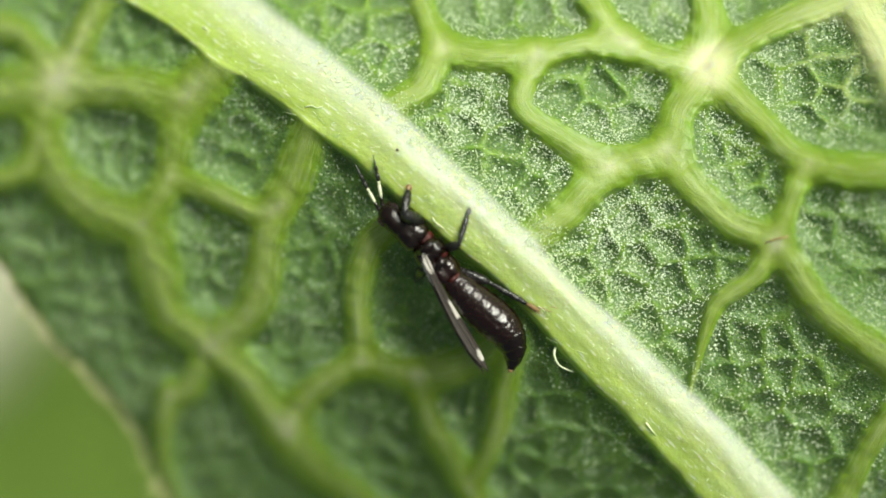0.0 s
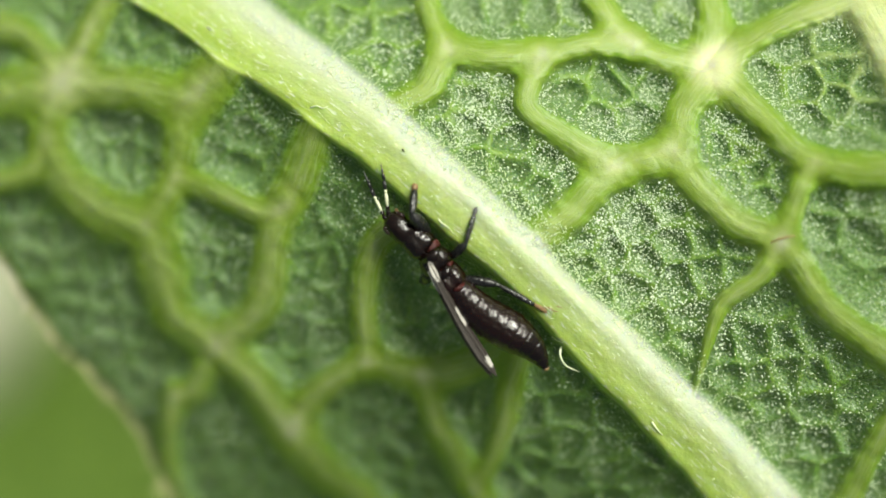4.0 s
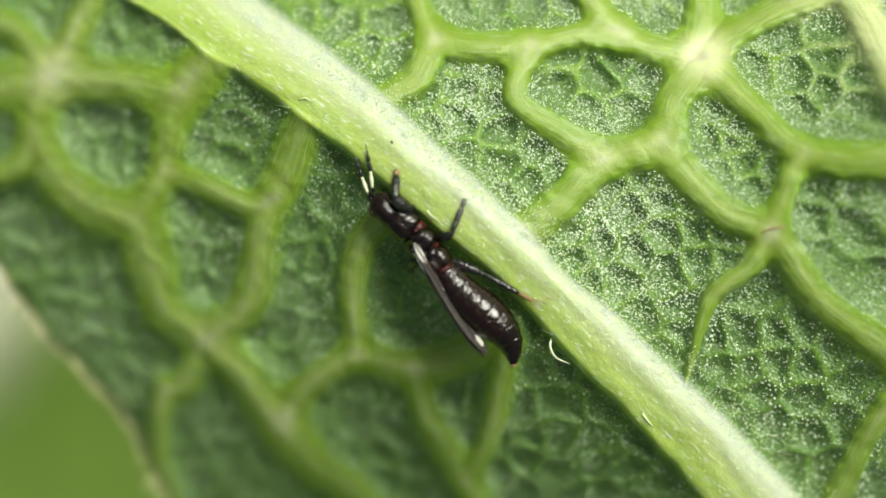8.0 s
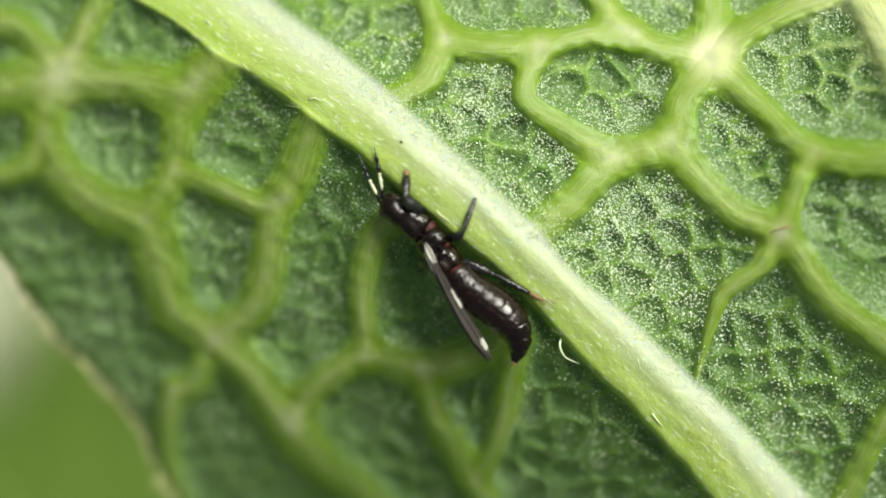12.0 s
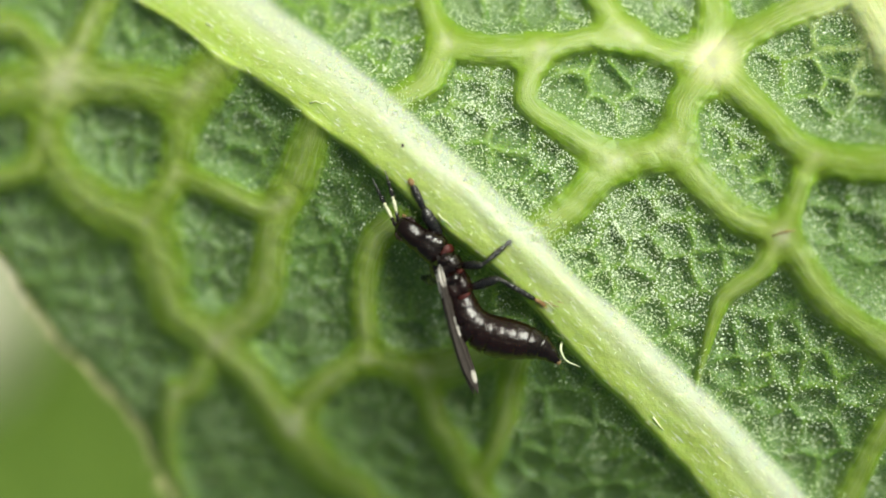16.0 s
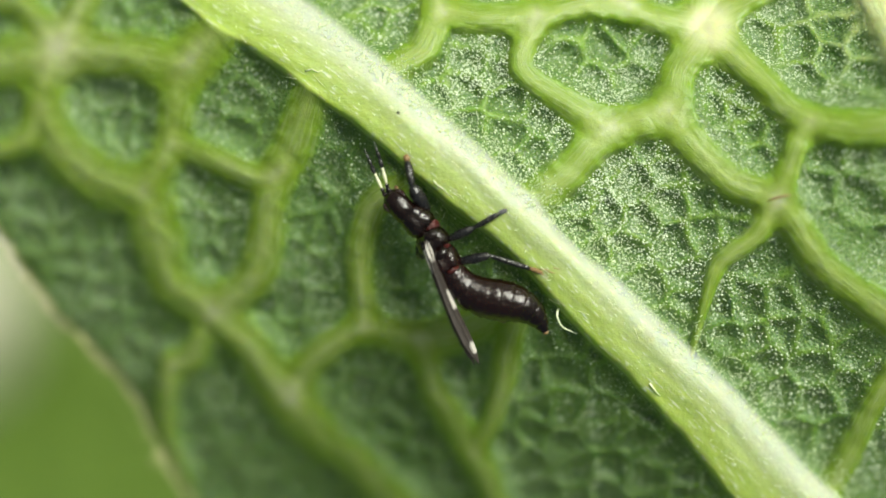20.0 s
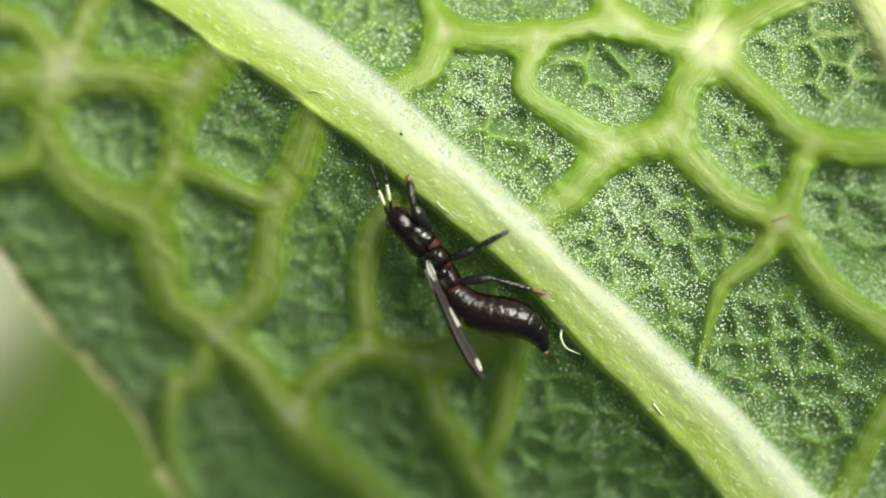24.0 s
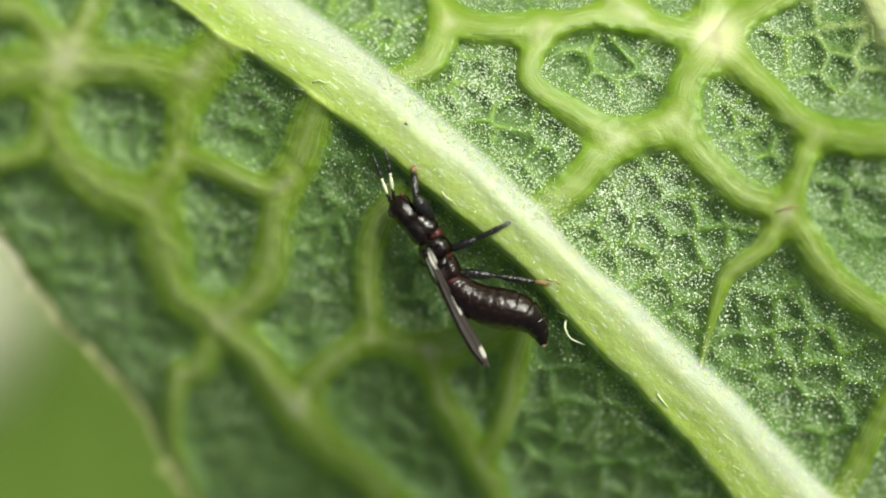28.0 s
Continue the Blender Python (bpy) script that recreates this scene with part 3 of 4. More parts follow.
def build_leaf():
    leaf = tagged(new("leaf"), "small green leaf, underside up, with pale midrib and netted veins", "leaf", kind="thing")
    leaf.location = (0, 0, 0)
    pitch = 0.0155
    core = np.arange(-5.75, 5.75, pitch)
    grow = 5.75 + np.cumsum(pitch * 1.12 ** np.arange(1, 60))
    grow = grow[grow < 14]
    srow = np.concatenate([-grow[::-1], core, grow])
    nu_l, nu_r = 300, 360
    v = np.concatenate([-np.linspace(1, 0, nu_l, endpoint=False), np.linspace(0, 1, nu_r)])
    s2, v2 = np.meshgrid(srow, v, indexing="ij")
    c = rib_at(srow)[:, None]
    tooth = 0.05 * np.abs(np.sin(srow * 4.1 + 0.6 * np.sin(srow * 1.7)))[:, None]
    u2 = np.where(v2 < 0, c + (-v2) * (margin_left(srow)[:, None] - tooth - c), c + v2 * (margin_right(srow)[:, None] + tooth - c))
    x2, y2 = to_plan(s2, u2)
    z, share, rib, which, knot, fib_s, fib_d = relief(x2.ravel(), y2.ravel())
    pale = np.zeros_like(z)
    for nx, ny, reach, share_of in ((2.92, 2.0, 0.27, 0.9), (-4.43, 1.93, 0.45, 0.40), (-2.74, -1.11, 0.5, 0.25), (4.85, 2.2, 0.95, 0.9), (-1.85, -2.1, 0.3, 0.25)):
        pale = np.maximum(pale, share_of * np.exp(-((x2.ravel() - nx) ** 2 + (y2.ravel() - ny) ** 2) / reach ** 2))
    edge = np.clip((np.abs(v2.ravel()) - 0.955) / 0.045, 0, 1)
    z = z - 0.16 * edge ** 2
    ns, nv = s2.shape
    co = np.stack([x2.ravel(), y2.ravel(), z], 1) * S
    grid = co.reshape(ns, nv, 3)
    nrm = np.cross(np.gradient(grid, axis=0), np.gradient(grid, axis=1)).reshape(-1, 3)
    nrm /= np.linalg.norm(nrm, axis=1)[:, None] + 1e-30
    nrm *= np.sign(nrm[:, 2:3])
    idx = np.arange(ns * nv).reshape(ns, nv)
    quads = np.stack([idx[:-1, :-1], idx[1:, :-1], idx[1:, 1:], idx[:-1, 1:]], -1).reshape(-1, 4)
    if np.cross(grid[1, 0] - grid[0, 0], grid[0, 1] - grid[0, 0])[2] < 0:
        quads = quads[:, ::-1]
    # which part each face belongs to: 0 areoles, 1 midrib, 2.. veins
    tag = np.where(rib > 0.4, 1, np.where(which >= 0, which + 2, 0))
    face_tag = tag[quads[:, 0]].copy()
    open_cell = (face_tag == 0).reshape(ns - 1, nv - 1)
    label = np.zeros(open_cell.shape, int)
    count = 0
    flat_open, flat_label, width = open_cell.ravel(), label.ravel(), nv - 1
    for start in np.flatnonzero(flat_open):
        if flat_label[start]:
            continue
        count += 1
        stack = [int(start)]
        flat_label[start] = count
        while stack:
            q = stack.pop()
            i, j = divmod(q, width)
            for ok, w in ((i > 0, q - width), (i < ns - 2, q + width), (j > 0, q - 1), (j < nv - 2, q + 1)):
                if ok and flat_open[w] and not flat_label[w]:
                    flat_label[w] = count
                    stack.append(w)
    face_tag = np.where(face_tag == 0, 1000 + flat_label, face_tag)
    uv = np.stack([s2.ravel(), (u2 - c).ravel()], 1)

    fib = np.stack([fib_s, fib_d], 1)

    def piece(name, faces, lab=""):
        used, inv = np.unique(faces.ravel(), return_inverse=True)
        f = inv.reshape(-1, 4)
        me = bpy.data.meshes.new(name)
        me.vertices.add(len(used))
        me.vertices.foreach_set("co", co[used].ravel())
        me.loops.add(f.size)
        me.loops.foreach_set("vertex_index", f.ravel().astype(np.int32))
        me.polygons.add(len(f))
        me.polygons.foreach_set("loop_start", (np.arange(len(f)) * 4).astype(np.int32))
        me.polygons.foreach_set("use_smooth", np.ones(len(f), dtype=bool))
        lay = me.uv_layers.new(name="along")
        lay.data.foreach_set("uv", uv[used][f.ravel()].ravel())
        lay = me.uv_layers.new(name="fibre")
        lay.data.foreach_set("uv", fib[used][f.ravel()].ravel())
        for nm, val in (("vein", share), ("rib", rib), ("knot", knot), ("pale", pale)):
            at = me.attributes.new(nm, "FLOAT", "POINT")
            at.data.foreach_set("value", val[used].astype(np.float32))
        me.materials.append(LEAF)
        me.update(calc_edges=True)
        me.normals_split_custom_set_from_vertices(nrm[used].tolist())
        return part(name, me, leaf, lab)

    order = np.argsort(face_tag, kind="stable")
    tags, starts = np.unique(face_tag[order], return_index=True)
    spare = []
    for n, (tg, st) in enumerate(zip(tags, starts)):
        en = starts[n + 1] if n + 1 < len(starts) else len(order)
        faces = quads[order[st:en]]
        if tg == 1:
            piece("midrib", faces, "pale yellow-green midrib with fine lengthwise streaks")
        elif len(faces) < 150:
            spare.append(faces)
        elif tg < 1000:
            piece("vein", faces, "raised yellow-green side vein")
        else:
            piece("areole", faces, "sunken dark green areole with a glistening grain")
    if spare:
        piece("blade", np.concatenate(spare))
    # the other face of the blade, and the rim that joins both
    rows, cols = np.unique(np.append(np.arange(0, ns, 8), ns - 1)), np.unique(np.append(np.arange(0, nv, 10), nv - 1))
    sub = idx[np.ix_(rows, cols)]
    bx, by = x2.ravel()[sub], y2.ravel()[sub]
    bs, bu = to_leaf(bx, by)
    bz = base_height(bs, bu - rib_at(bs), by) - 0.30
    bz[:, 0], bz[:, -1] = co[sub[:, 0], 2] / S - 0.05, co[sub[:, -1], 2] / S - 0.05
    m, k = sub.shape
    bi = np.arange(m * k).reshape(m, k)
    bf = np.stack([bi[:-1, :-1], bi[:-1, 1:], bi[1:, 1:], bi[1:, :-1]], -1).reshape(-1, 4)
    part("upper_face", grid_mesh("upper_face", np.stack([bx, by, bz], -1).reshape(-1, 3) * S, bf, mats=(BACK,)), leaf, "smooth darker upper face of the leaf, turned down")
    for j in (0, -1):
        line = co[sub[:, j]] / S + np.array((0, 0, 0.02))
        rough = 0.036 + 0.020 * np.random.RandomState(8 + j).uniform(-1, 1, len(line))
        tube("margin", line, rough, EDGE, leaf, "pale buff dried rim of the leaf", 8)
    return leaf


leaf = build_leaf()
SEED = random.Random(4)


def hair(path, r, label="", mat=None):
    """A leaf hair: plan points with heights above the blade."""
    pts = smooth_line([(x, y, surface(x, y) + h) for x, y, h in path], 0.03)
    rad = r * np.linspace(1.0, 0.35, len(pts))
    return tube("hair", pts, rad, mat or HAIR, leaf, label, 6)


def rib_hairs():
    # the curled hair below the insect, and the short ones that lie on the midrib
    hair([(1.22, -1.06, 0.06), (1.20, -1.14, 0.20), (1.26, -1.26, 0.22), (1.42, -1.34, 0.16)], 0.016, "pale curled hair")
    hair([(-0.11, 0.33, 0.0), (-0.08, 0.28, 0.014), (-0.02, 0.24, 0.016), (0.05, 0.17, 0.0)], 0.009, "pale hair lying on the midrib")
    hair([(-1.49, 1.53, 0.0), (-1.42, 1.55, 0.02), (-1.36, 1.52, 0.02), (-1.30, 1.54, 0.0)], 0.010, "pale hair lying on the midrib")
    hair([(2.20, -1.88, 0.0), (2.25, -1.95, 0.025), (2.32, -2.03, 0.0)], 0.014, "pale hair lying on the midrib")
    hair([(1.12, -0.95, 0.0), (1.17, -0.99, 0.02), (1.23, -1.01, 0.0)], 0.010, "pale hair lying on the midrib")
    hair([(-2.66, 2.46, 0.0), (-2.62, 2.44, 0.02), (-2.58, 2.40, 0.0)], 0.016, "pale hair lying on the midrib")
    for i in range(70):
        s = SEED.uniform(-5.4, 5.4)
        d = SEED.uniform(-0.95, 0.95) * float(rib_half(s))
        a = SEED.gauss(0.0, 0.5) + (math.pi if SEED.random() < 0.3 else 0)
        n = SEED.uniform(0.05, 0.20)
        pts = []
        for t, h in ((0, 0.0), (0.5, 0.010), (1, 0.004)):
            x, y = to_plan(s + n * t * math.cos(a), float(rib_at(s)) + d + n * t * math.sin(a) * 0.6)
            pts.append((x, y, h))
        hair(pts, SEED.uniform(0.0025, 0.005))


def fuzz():
    """Short frosty hairs along the foot of the midrib, joined."""
    verts, faces, n = [], [], 0
    for i in range(6000):
        s = SEED.uniform(-5.6, 5.6)
        if SEED.random() > np.interp(s, [-2.5, -0.5, 1.5, 3.0], [0.25, 1.0, 1.0, 0.5]):
            continue
        side = 1 if SEED.random() < 0.985 else -1
        d = side * float(rib_half(s)) * SEED.uniform(0.55, 0.95) + 0.36 * SEED.random() ** 1.6
        x, y = to_plan(s, float(rib_at(s)) + d)
        a, ln = SEED.uniform(0, 6.28), SEED.uniform(0.014, 0.045)
        x1, y1 = x + ln * math.cos(a), y + ln * math.sin(a)
        verts.append((x, y, x1, y1, SEED.uniform(0.006, 0.03)))
    q = np.array(verts)
    z0 = relief(q[:, 0], q[:, 1])[0]
    z1 = relief(q[:, 2], q[:, 3])[0]
    vs = []
    for (x, y, x1, y1, h), a, b in zip(verts, z0, z1):
        nx, ny = -(y1 - y), x1 - x
        k = 0.0042 / math.hypot(nx, ny)
        vs += [(x + nx * k, y + ny * k, a), (x - nx * k, y - ny * k, a), (x, y, a + 0.008),
               ((x + x1) / 2 + nx * k, (y + y1) / 2 + ny * k, (a + b) / 2 + h), ((x + x1) / 2 - nx * k, (y + y1) / 2 - ny * k, (a + b) / 2 + h), ((x + x1) / 2, (y + y1) / 2, (a + b) / 2 + h + 0.008), (x1, y1, b + h * 0.6)]
        f = n * 7
        faces += [[f, f + 1, f + 4, f + 3], [f + 1, f + 2, f + 5, f + 4], [f + 2, f, f + 3, f + 5], [f + 3, f + 4, f + 6], [f + 4, f + 5, f + 6], [f + 5, f + 3, f + 6]]
        n += 1
    return tagged(part("fuzz", grid_mesh("fuzz", np.array(vs) * S, faces, smooth=False, mats=(FROST,)), leaf, "frosty short hairs along the midrib"), kind="stuff")


def papillae():
    """Glistening papillae on the areole floors, joined."""
    n = 195000
    rs = np.random.RandomState(3)
    x, y = rs.uniform(-5.4, 5.6, n), rs.uniform(-3.6, 3.4, n)
    z, share, rib = relief(x, y)[:3]
    s, u = to_leaf(x, y)
    d = u - rib_at(s)
    # sown thinner towards both ends of the right half, standing in for weaker light
    ok = (share < 0.30) & (rib < 0.12) & (rs.uniform(size=n) < np.where(d > 0, np.interp(s, [-3.0, -0.8, 1.2, 3.2], [0.08, 0.85, 0.95, 0.24]), np.interp(s, [-1.0, 0.6, 1.4], [0.16, 0.12, 0.16])) * np.clip(0.62 + 0.8 * wobble(x, y, 4.3, 11), 0.12, 1)) & (u > margin_left(s) + 0.12) & (u < margin_right(s) - 0.1)
    x, y, z, d = x[ok], y[ok], z[ok], d[ok]
    r = rs.uniform(0.0045, 0.0112, len(x)) * np.where(rs.uniform(size=len(x)) < 0.12, 1.4, 1.0) * np.where((d > 0) & (d < 1.0), 1.25, 1.0)
    ring = [(math.cos(a), math.sin(a), 0.0) for a in np.arange(5) * 2 * math.pi / 5]
    cap = [(0.7 * math.cos(a), 0.7 * math.sin(a), 0.75) for a in (np.arange(5) + 0.5) * 2 * math.pi / 5]
    tpl = np.array(ring + cap + [(0, 0, 1.05)])
    fc = []
    for j in range(5):
        k = (j + 1) % 5
        fc += [(j, k, 5 + j), (k, 5 + k, 5 + j), (5 + j, 5 + k, 10)]
    fc = np.array(fc)
    vs = (np.stack([x, y, z], 1)[:, None, :] + tpl[None] * r[:, None, None]).reshape(-1, 3)
    fs = (fc[None] + (np.arange(len(x)) * 11)[:, None, None]).reshape(-1, 3)
    return tagged(part("papillae", grid_mesh("papillae", vs * S, fs, mats=(GLINT,)), leaf, "papillae on the areoles, whitened for their glints"), kind="stuff")


def rim_hairs():
    """Short pale hairs that stand out from the dried rim, joined."""
    rs = np.random.RandomState(12)
    s = rs.uniform(-5.8, 2.5, 170)
    u = margin_left(s)
    n = rs.uniform(0.04, 0.16, len(s)) * np.where(wobble(s, s * 0, 6.0, 2) > 0.1, 1.2, 0.5)
    x, y = to_plan(s, u + 0.05)
    x1, y1 = to_plan(s + n * rs.uniform(-0.7, 0.7, len(s)), u - n)
    z = relief(*to_plan(s, u + 0.25))[0] - 0.03
    vs, fs = [], []
    for i in range(len(s)):
        k, r = 4 * i, rs.uniform(0.006, 0.013)
        vs += [(x[i] - r, y[i], z[i]), (x[i] + r, y[i], z[i]), (x[i], y[i] + r, z[i] + r), (x1[i], y1[i], z[i] + 0.06)]
        fs += [[k, k + 1, k + 3], [k + 1, k + 2, k + 3], [k + 2, k, k + 3]]
    return tagged(part("rim_hairs", grid_mesh("rim_hairs", np.array(vs) * S, fs, smooth=False, mats=(EDGE,)), leaf, "short pale hairs on the leaf's rim"), kind="stuff")


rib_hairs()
rim_hairs()
fuzz()
papillae()


def mark(name, x, y, line, r, mat, label):
    pts = [(x + dx, y + dy, surface(x + dx, y + dy) + dz) for dx, dy, dz in line]
    return tube(name, pts, [r * 0.5, r, r * 0.9, r * 0.4], mat, leaf, label, 8, 0.6)


mark("speck", -0.485, 1.055, ((-0.01, 0.012, 0.0), (-0.003, 0.004, 0.012), (0.005, -0.006, 0.012), (0.012, -0.014, 0.0)), 0.014, SPECK, "tiny dark speck on the midrib")
for dx, dy, n, r in ((0.0, 0.0, 0.10, 0.010), (0.06, 0.012, 0.12, 0.008), (0.13, -0.02, 0.10, 0.006), (0.02, -0.035, 0.08, 0.007), (0.19, 0.02, 0.09, 0.005)):
    mark("stain", 1.00 + dx, -0.645 + dy, ((-n / 2, 0.01, -0.002), (-n / 6, 0.004, 0.003), (n / 6, -0.004, 0.003), (n / 2, -0.012, -0.002)), r, SCAR, "rust-brown fleck on the midrib under the hind foot")
mark("scar", 3.52, 0.10, ((-0.12, -0.04, 0.0), (-0.03, 0.0, 0.01), (0.05, 0.02, 0.01), (0.12, 0.03, 0.0)), 0.012, SCAR, "small rust-brown scar on a vein")


# ---------------------------------------------------------------- the thrips
BODY_Z = -0.17
thrips = tagged(new("thrips"), "glossy black banded thrips with smoky white-banded wings, clinging beside the midrib", "insect", kind="thing")
thrips.location = (-0.24 * S, 0.08 * S, BODY_Z * S)
Y0 = 0.0

HEAD = loft("head", [(0.19, Y0 + 0.01, 0.0, 0.10, 0.08), (0.215, Y0 + 0.01, 0.0, 0.134, 0.105), (0.30, Y0 + 0.01, 0.0, 0.132, 0.115), (0.38, Y0, 0.0, 0.132, 0.115),
                     (0.45, Y0, -0.005, 0.128, 0.105), (0.505, Y0 - 0.01, -0.012, 0.100, 0.085), (0.535, Y0 - 0.01, -0.02, 0.06, 0.055), (0.545, Y0 - 0.01, -0.02, 0.02, 0.02)], DULL, thrips, "dark black head", 32, 0.05, 0.015)
for sgn in (1, -1):
    part_eye = tube("eye", [(0.37, Y0 + sgn * 0.102, 0.03), (0.40, Y0 + sgn * 0.112, 0.03), (0.44, Y0 + sgn * 0.112, 0.025), (0.48, Y0 + sgn * 0.095, 0.02), (0.495, Y0 + sgn * 0.08, 0.015)],
                    [0.010, 0.028, 0.034, 0.028, 0.010], EYE, HEAD, "dark faceted eye", 12)
PROTHORAX = loft("prothorax", [(-0.035, Y0, -0.01, 0.09, 0.08), (-0.02, Y0, 0.0, 0.145, 0.11), (0.03, Y0, 0.0, 0.170, 0.13), (0.09, Y0, 0.0, 0.168, 0.135), (0.13, Y0, 0.0, 0.160, 0.120),
                               (0.17, Y0, 0.0, 0.152, 0.125), (0.225, Y0, 0.0, 0.138, 0.112), (0.25, Y0, 0.0, 0.11, 0.09)], BLACK, thrips, "glossy black prothorax", 36, 0.12, 0.035)
COLLAR = loft("collar", [(-0.09, -0.055, -0.02, 0.07, 0.07), (-0.06, -0.065, -0.02, 0.090, 0.09), (-0.02, -0.072, -0.015, 0.092, 0.098), (0.01, -0.075, -0.015, 0.080, 0.095), (0.03, -0.07, -0.01, 0.05, 0.08)], RED, thrips, "dark red membrane behind the prothorax", 28, 0.0, 0.05)
loft("mesothorax", [(-0.275, Y0, -0.01, 0.13, 0.12), (-0.26, Y0, 0.0, 0.170, 0.15), (-0.20, Y0, 0.0, 0.188, 0.165), (-0.13, Y0, 0.0, 0.180, 0.16),
                    (-0.08, Y0, 0.0, 0.155, 0.14), (-0.045, Y0, -0.01, 0.12, 0.11), (-0.035, Y0, -0.01, 0.06, 0.05)], BLACK, thrips, "glossy black mesothorax", 36, 0.18, 0.035)
loft("metathorax", [(-0.56, Y0, -0.01, 0.11, 0.10), (-0.54, Y0, 0.0, 0.148, 0.13), (-0.47, Y0, 0.0, 0.170, 0.15), (-0.38, Y0, 0.0, 0.175, 0.158),
                    (-0.30, Y0, 0.0, 0.162, 0.148), (-0.265, Y0, 0.0, 0.13, 0.12)], BROWN, thrips, "glossy red-black metathorax", 36, 0.20, 0.035)
for x, w in ((-0.11, 0.12), (-0.33, 0.11)):
    tube("scutum", [(x + 0.03, -w, 0.095), (x, -w * 0.45, 0.128), (x - 0.008, w * 0.2, 0.134), (x + 0.015, w * 0.8, 0.105)], [0.028, 0.052, 0.052, 0.028], BLACK, thrips, "raised glossy plate of the thorax", 16, 0.75)
for x, y, w in ((-0.27, -0.11, 0.035), (-0.53, -0.03, 0.07)):
    tube("sclerite", [(x - 0.012, y - w, 0.098), (x - 0.02, y - w * 0.4, 0.122), (x - 0.02, y + w * 0.4, 0.130), (x - 0.008, y + w, 0.120)], [0.008, 0.020, 0.022, 0.009], RED, thrips, "dark red seam of the thorax", 8, 0.8)

# abdomen: ten rings, each one part
N_SEG, ABD_LEN, ABD_BASE = 10, 1.27, (-0.53, 0.0)
SEG_LEN = ABD_LEN / N_SEG
ABD_S = [0.0, 0.1, 0.25, 0.4, 0.5, 0.6, 0.72, 0.84, 0.93, 1.0]
ABD_R = [0.142, 0.172, 0.200, 0.220, 0.224, 0.214, 0.180, 0.128, 0.080, 0.030]


def girth(s):
    return float(np.interp(s, ABD_S, ABD_R))


SEGMENTS = []
for i in range(N_SEG):
    rings = []
    for q, k in ((0.30, 0.82), (0.1, 0.95), (0.0, 0.975), (-0.25, 0.995), (-0.6, 1.008), (-0.9, 1.014), (-1.02, 1.01), (-1.09, 0.975), (-1.13, 0.86)):
        s = min(max((i - q) / N_SEG, 0), 1)
        r = girth(s) * k
        rings.append((q * SEG_LEN, 0.0, 0.0, r, r * 0.82))
    seg = loft("abdomen_segment" if i < 9 else "abdomen_tip", rings[::-1], BROWN if i < 7 else BLACK, thrips, "shiny brown-black ring of the abdomen" if i < 9 else "tapered black tip of the abdomen", 40, 0.0, 0.010)
    SEGMENTS.append(seg)
    if i == 9:
        tube("tail_end", [(-SEG_LEN * 0.86, 0, 0), (-SEG_LEN * 0.98, 0, 0), (-SEG_LEN * 1.10, 0, -0.002), (-SEG_LEN * 1.18, 0, -0.004)], [0.030, 0.034, 0.028, 0.012], TAN, seg, "pale brown tail end", 10)
        for a in (-0.5, -0.2, 0.2, 0.5):
            tube("bristle", [(-SEG_LEN * 0.7, a * 0.06, 0.0), (-SEG_LEN * 1.1, a * 0.10, 0.0), (-SEG_LEN * 1.35, a * 0.14, -0.01)], [0.004, 0.003, 0.0015], GREY, seg, "fine tail bristle", 5)


